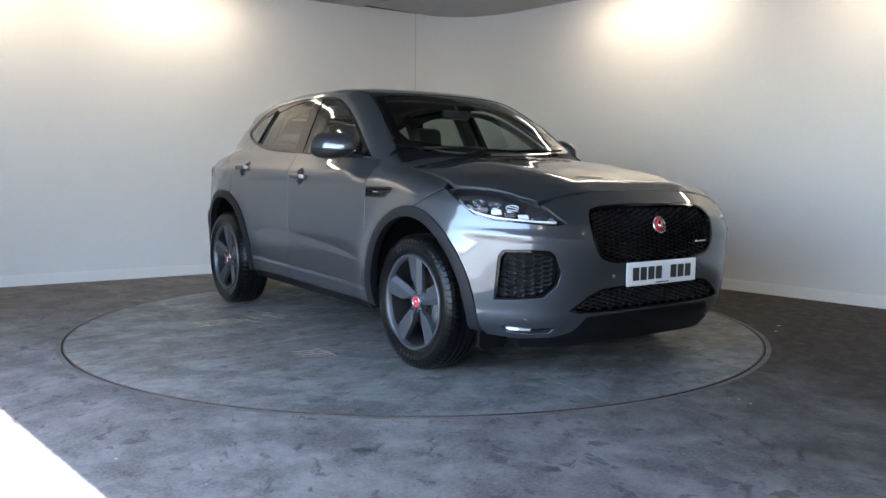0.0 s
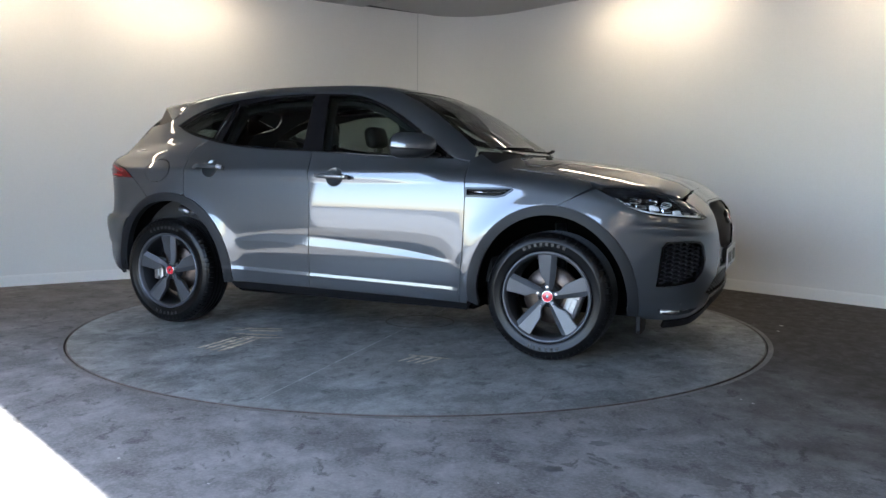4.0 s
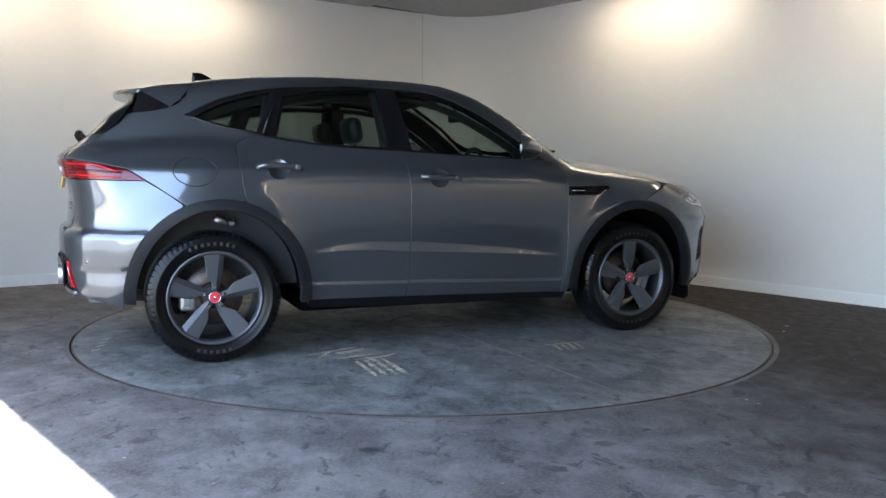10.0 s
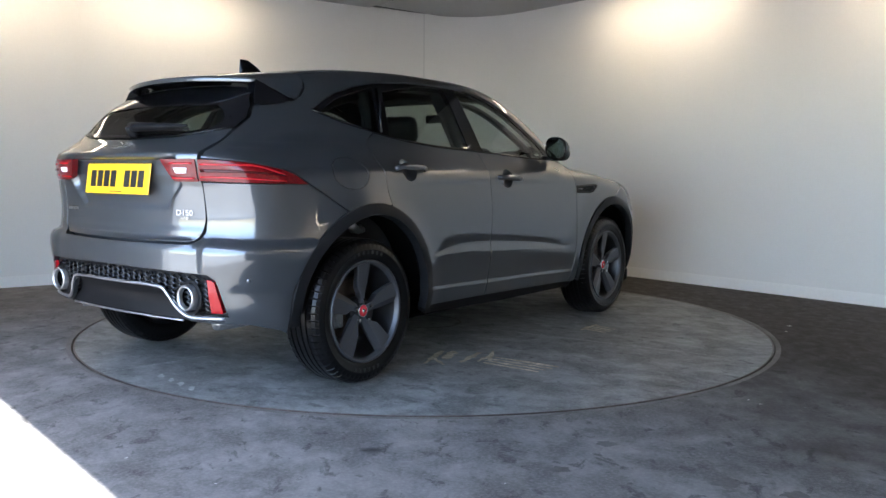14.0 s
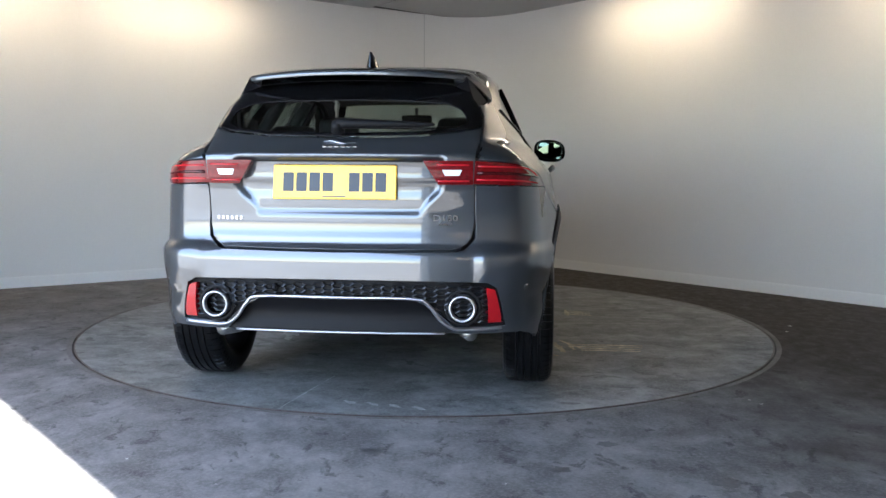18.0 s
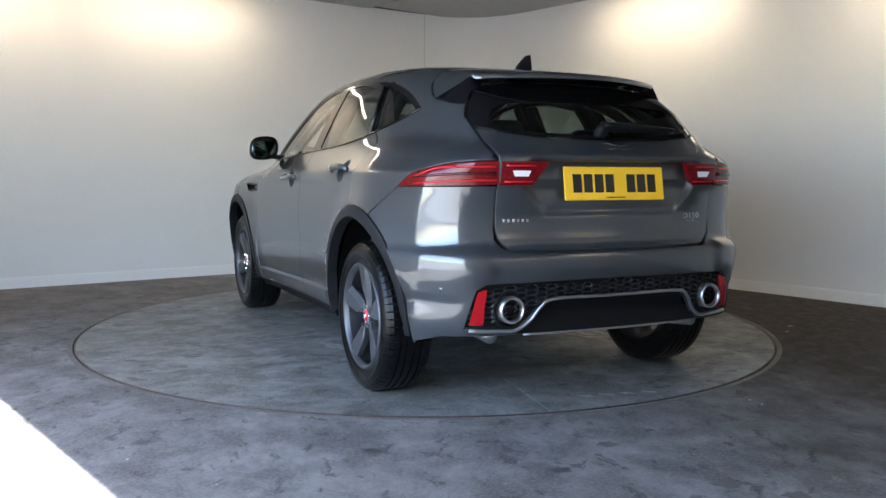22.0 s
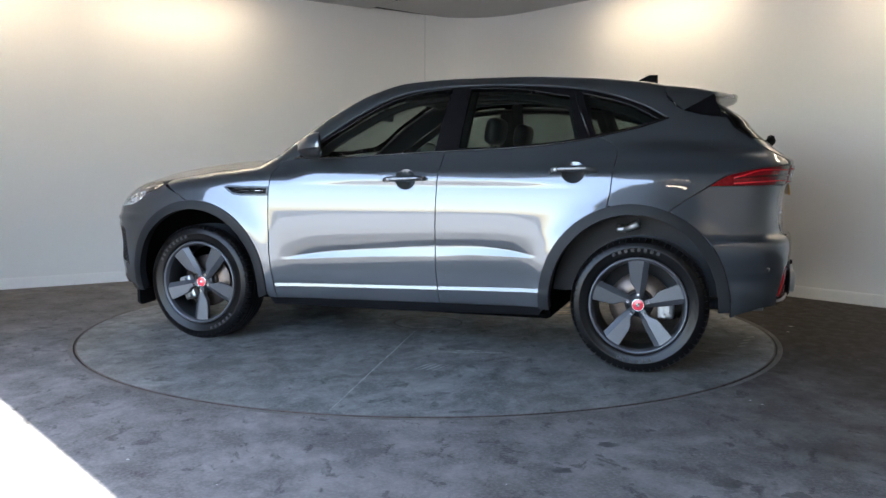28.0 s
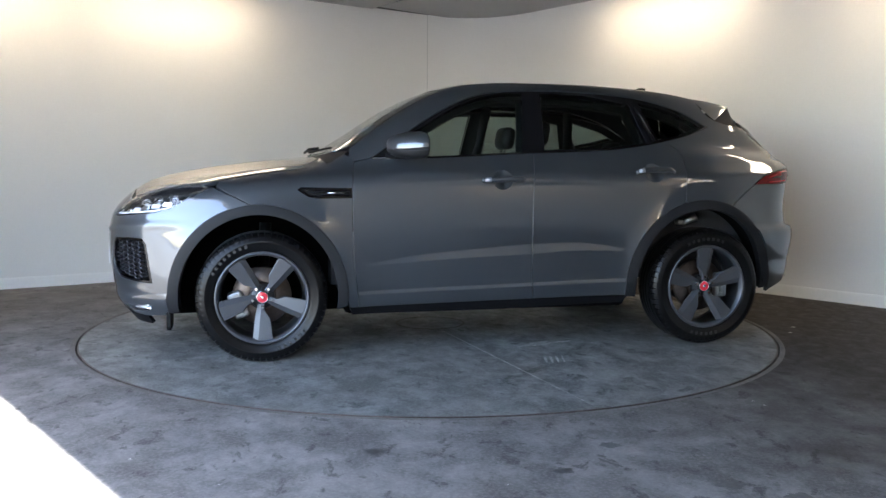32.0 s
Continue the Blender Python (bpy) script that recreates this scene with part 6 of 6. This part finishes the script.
WHEEL_Y = 0.812
first = build_wheel("wheel")
spots = [(1.3405, 1, 36), (-1.3405, 1, 0), (1.3405, -1, 0), (-1.3405, -1, 0)]      # place, side, turn of the spokes
first.matrix_basis = pose(1.3405, WHEEL_Y, 0.360, 0, 36, 0)
wheels = [first]
for x, s, a in spots[1:]:
    wheels.append(copy_thing(first, pose(x, s * WHEEL_Y, 0.360, 0, 0, 0 if s > 0 else 180) @ pose(0, 0, 0, 0, a, 0)))
for wobj, (x, s, a) in zip(wheels, spots):
    wobj.parent = car
    wobj["label"] = "wheel with five satin grey spokes and a road tyre"
    ang = -20 if x > 0 else 180
    caliper(wobj, (ang if s > 0 else 180 - ang) + a)

# wheel wells, underbody and suspension
for x, arch in ((1.355, FRONT_IN), (-1.305, REAR_IN)):
    for s in (1, -1):
        bm = bmesh.new()
        outer, inner = [], []
        for k in range(25):
            a = radians(2 + 176 * k / 24)
            px, pz = arch[0] + (arch[1] + 0.012) * math.cos(a), 0.36 + (arch[2] + 0.012) * math.sin(a)
            outer.append(bm.verts.new((px, s * 0.885, pz)))
            inner.append(bm.verts.new((px, s * 0.56, pz)))
        for k in range(24):
            bm.faces.new((outer[k], outer[k + 1], inner[k + 1], inner[k]))
        bm.faces.new(inner)
        part("wheel_well", bm, soot_shade, car, "black wheel-well liner", True)
        bm = bmesh.new()
        sgn = 1 if x > 0 else -1
        tube(bm, [(x, s * 0.70, 0.30), (x - 0.02, s * 0.60, 0.42), (x - 0.04, s * 0.56, 0.75)], 0.035, 10)
        tube(bm, [(x, s * 0.72, 0.27), (x, s * 0.35, 0.27)], 0.022, 8)
        part("suspension_strut", bm, alloy_dark, car, "dull metal suspension strut and arm", True)
        if x < 0:
            bm = bmesh.new()
            box(bm, (x + 0.03, s * 0.765 - 0.03, 0.735), (x + 0.10, s * 0.765 + 0.03, 0.768), 0.012)
            tube(bm, [(x - 0.02, s * 0.80, 0.785), (x + 0.02, s * 0.79, 0.765), (x + 0.06, s * 0.78, 0.745)], lambda t: 0.024 - 0.008 * t, 10)
            for e in (0.05, 0.09):
                lathe(bm, [(0.0, 0.012), (0.008, 0.012), (0.009, 0.0)], Matrix.Translation((x + e, s * 0.765, 0.765)), 8)
            part("suspension_bracket", bm, caliper_metal, car, "bare aluminium suspension bracket", True)
bm = bmesh.new()
box(bm, (-0.86, -0.80, 0.235), (0.88, 0.80, 0.33), 0.03)
box(bm, (0.8, -0.55, 0.22), (2.0, 0.55, 0.40), 0.04)
box(bm, (-1.98, -0.55, 0.40), (-0.8, 0.55, 0.50), 0.04)
part("underbody", bm, soot_shade, car, "black underbody pan")
for s in (1, -1):
    bm = bmesh.new()
    outline = [(-0.10, 0.10), (-0.10, 0.02), (-0.075, 0.0), (0.05, 0.004), (0.07, 0.022), (0.085, 0.10)]
    prism(bm, [(y * -s, z) for y, z in outline], 0.02, Matrix.Translation((1.83, s * 0.765, 0.182)) @ Matrix(((0, 0, 1, 0), (1, 0, 0, 0), (0, 1, 0, 0), (0, 0, 0, 1))))
    bmesh.ops.recalc_face_normals(bm, faces=bm.faces[:])
    part("air_deflector", bm, black_plastic, car, "small black flap ahead of the wheel")
    bm = bmesh.new()
    tube(bm, [(-1.60, s * 0.50, 0.33), (-1.85, s * 0.53, 0.335), (-1.97, s * 0.56, 0.345)], 0.032, 10)
    part("silencer_pipe", bm, caliper_metal, car, "dull metal exhaust pipe", True)

# ---- cabin ----
bm = bmesh.new()
t = box(bm, (-1.95, -0.74, 0.40), (0.95, 0.74, 1.075))
top = max(bm.faces, key=lambda f: f.calc_center_median().z)
bm.faces.remove(top)
bmesh.ops.solidify(bm, geom=bm.faces[:], thickness=0.02)
part("cabin_tub", bm, cloth_dark, car, "dark trimmed cabin tub")
bm = bmesh.new()
box(bm, (0.52, -0.72, 0.85), (0.98, 0.72, 1.085), 0.06)
box(bm, (0.50, -0.60, 1.07), (0.72, -0.20, 1.125), 0.03)
part("dashboard", bm, dash_black, car, "black dashboard")
bm = bmesh.new()
for k in range(1):
    ring = [(0.40 + 0.085 * math.sin(a) * 0.45, -0.37 + 0.185 * math.cos(a), 1.035 + 0.165 * math.sin(a)) for a in np.linspace(0, 2 * math.pi, 36, endpoint=False)]
    tube(bm, ring, 0.016, 8, True)
for a in (0, math.pi, -math.pi / 2):
    tube(bm, [(0.42, -0.37, 1.03), (0.40 + 0.085 * math.sin(a) * 0.45, -0.37 + 0.18 * math.cos(a), 1.035 + 0.16 * math.sin(a))], 0.014, 6)
box(bm, (0.41, -0.43, 0.98), (0.56, -0.31, 1.07), 0.02)
part("steering_wheel", bm, dash_black, car, "black steering wheel on the right-hand side", True)
bm = bmesh.new()
box(bm, (0.44, -0.11, 1.395), (0.475, 0.11, 1.455), 0.012)
tube(bm, [(0.47, 0, 1.45), (0.44, 0, 1.50)], 0.012, 6)
part("inner_mirror", bm, dash_black, car, "black rear-view mirror")


def seat(x, y, wide, name, label, heads, rest_top=1.16, head_top=1.335):
    bm = bmesh.new()
    box(bm, (x - 0.26, y - wide / 2, 0.55), (x + 0.26, y + wide / 2, 0.72), 0.05)
    s = part(name, bm, leather, car, label, True)
    lean = Matrix.Translation((x - 0.22, y, 0.66)) @ Matrix.Rotation(radians(-16), 4, "Y")
    bm = bmesh.new()
    box(bm, (-0.07, -wide / 2, 0), (0.07, wide / 2, rest_top - 0.66), 0.055, lean)
    part("backrest", bm, leather, s, "", True)
    for hy in heads:
        bm = bmesh.new()
        m = Matrix.Translation((x - 0.22 - 0.16, y + hy, rest_top - 0.015)) @ Matrix.Rotation(radians(-10), 4, "Y")
        box(bm, (-0.05, -0.125, 0.035), (0.05, 0.125, head_top - rest_top), 0.045, m)
        for e in (-0.05, 0.05):
            tube(bm, [m @ Vector((0, e, -0.05)), m @ Vector((0, e, 0.06))], 0.007, 6)
        part("headrest", bm, leather, s, "", True)
    return s


seat(-0.02, -0.37, 0.50, "driver_seat", "dark leather front seat", [0.0], 1.20, 1.40)
seat(-0.02, 0.37, 0.50, "passenger_seat", "dark leather front seat", [0.0], 1.20, 1.40)
seat(-0.88, 0.0, 1.28, "rear_bench", "dark leather rear bench with headrests", [-0.42, 0.42], 1.12, 1.30)
bm = bmesh.new()
box(bm, (-1.80, -0.62, 1.07), (-1.22, 0.62, 1.10), 0.01)
part("parcel_shelf", bm, cloth_dark, car, "dark parcel shelf")
for s in (1, -1):
    for x0, x1 in ((-0.27, -0.33),):
        bm = bmesh.new()
        tube(bm, [(x0, s * 0.79, 1.08), (x1 + 0.02, s * 0.70, 1.30), (x1, s * 0.56, 1.52)], 0.04, 8)
        part("pillar_lining", bm, cloth_dark, car, "dark inner pillar lining", True)
    bm = bmesh.new()
    tube(bm, [(-1.03, s * 0.75, 1.08), (-1.015, s * 0.66, 1.28), (-0.985, s * 0.575, 1.43), (-0.96, s * 0.53, 1.50)], 0.035, 8)
    part("pillar_lining", bm, cloth_dark, car, "dark inner pillar lining", True)


def motions():
    """The turntable turns at an even pace and carries the car."""
    rows_t, rows_c = [], []
    for k in range(0, 33, 2):
        turn = pose(0, 0, 0, 0, 0, -56.206 + 7.746 * k)
        rows_t.append((k, turn))
        rows_c.append((k, turn @ pose(-0.187, 0.113, 0.003)))
    walk(table, rows_t)
    walk(car, rows_c)


motions()
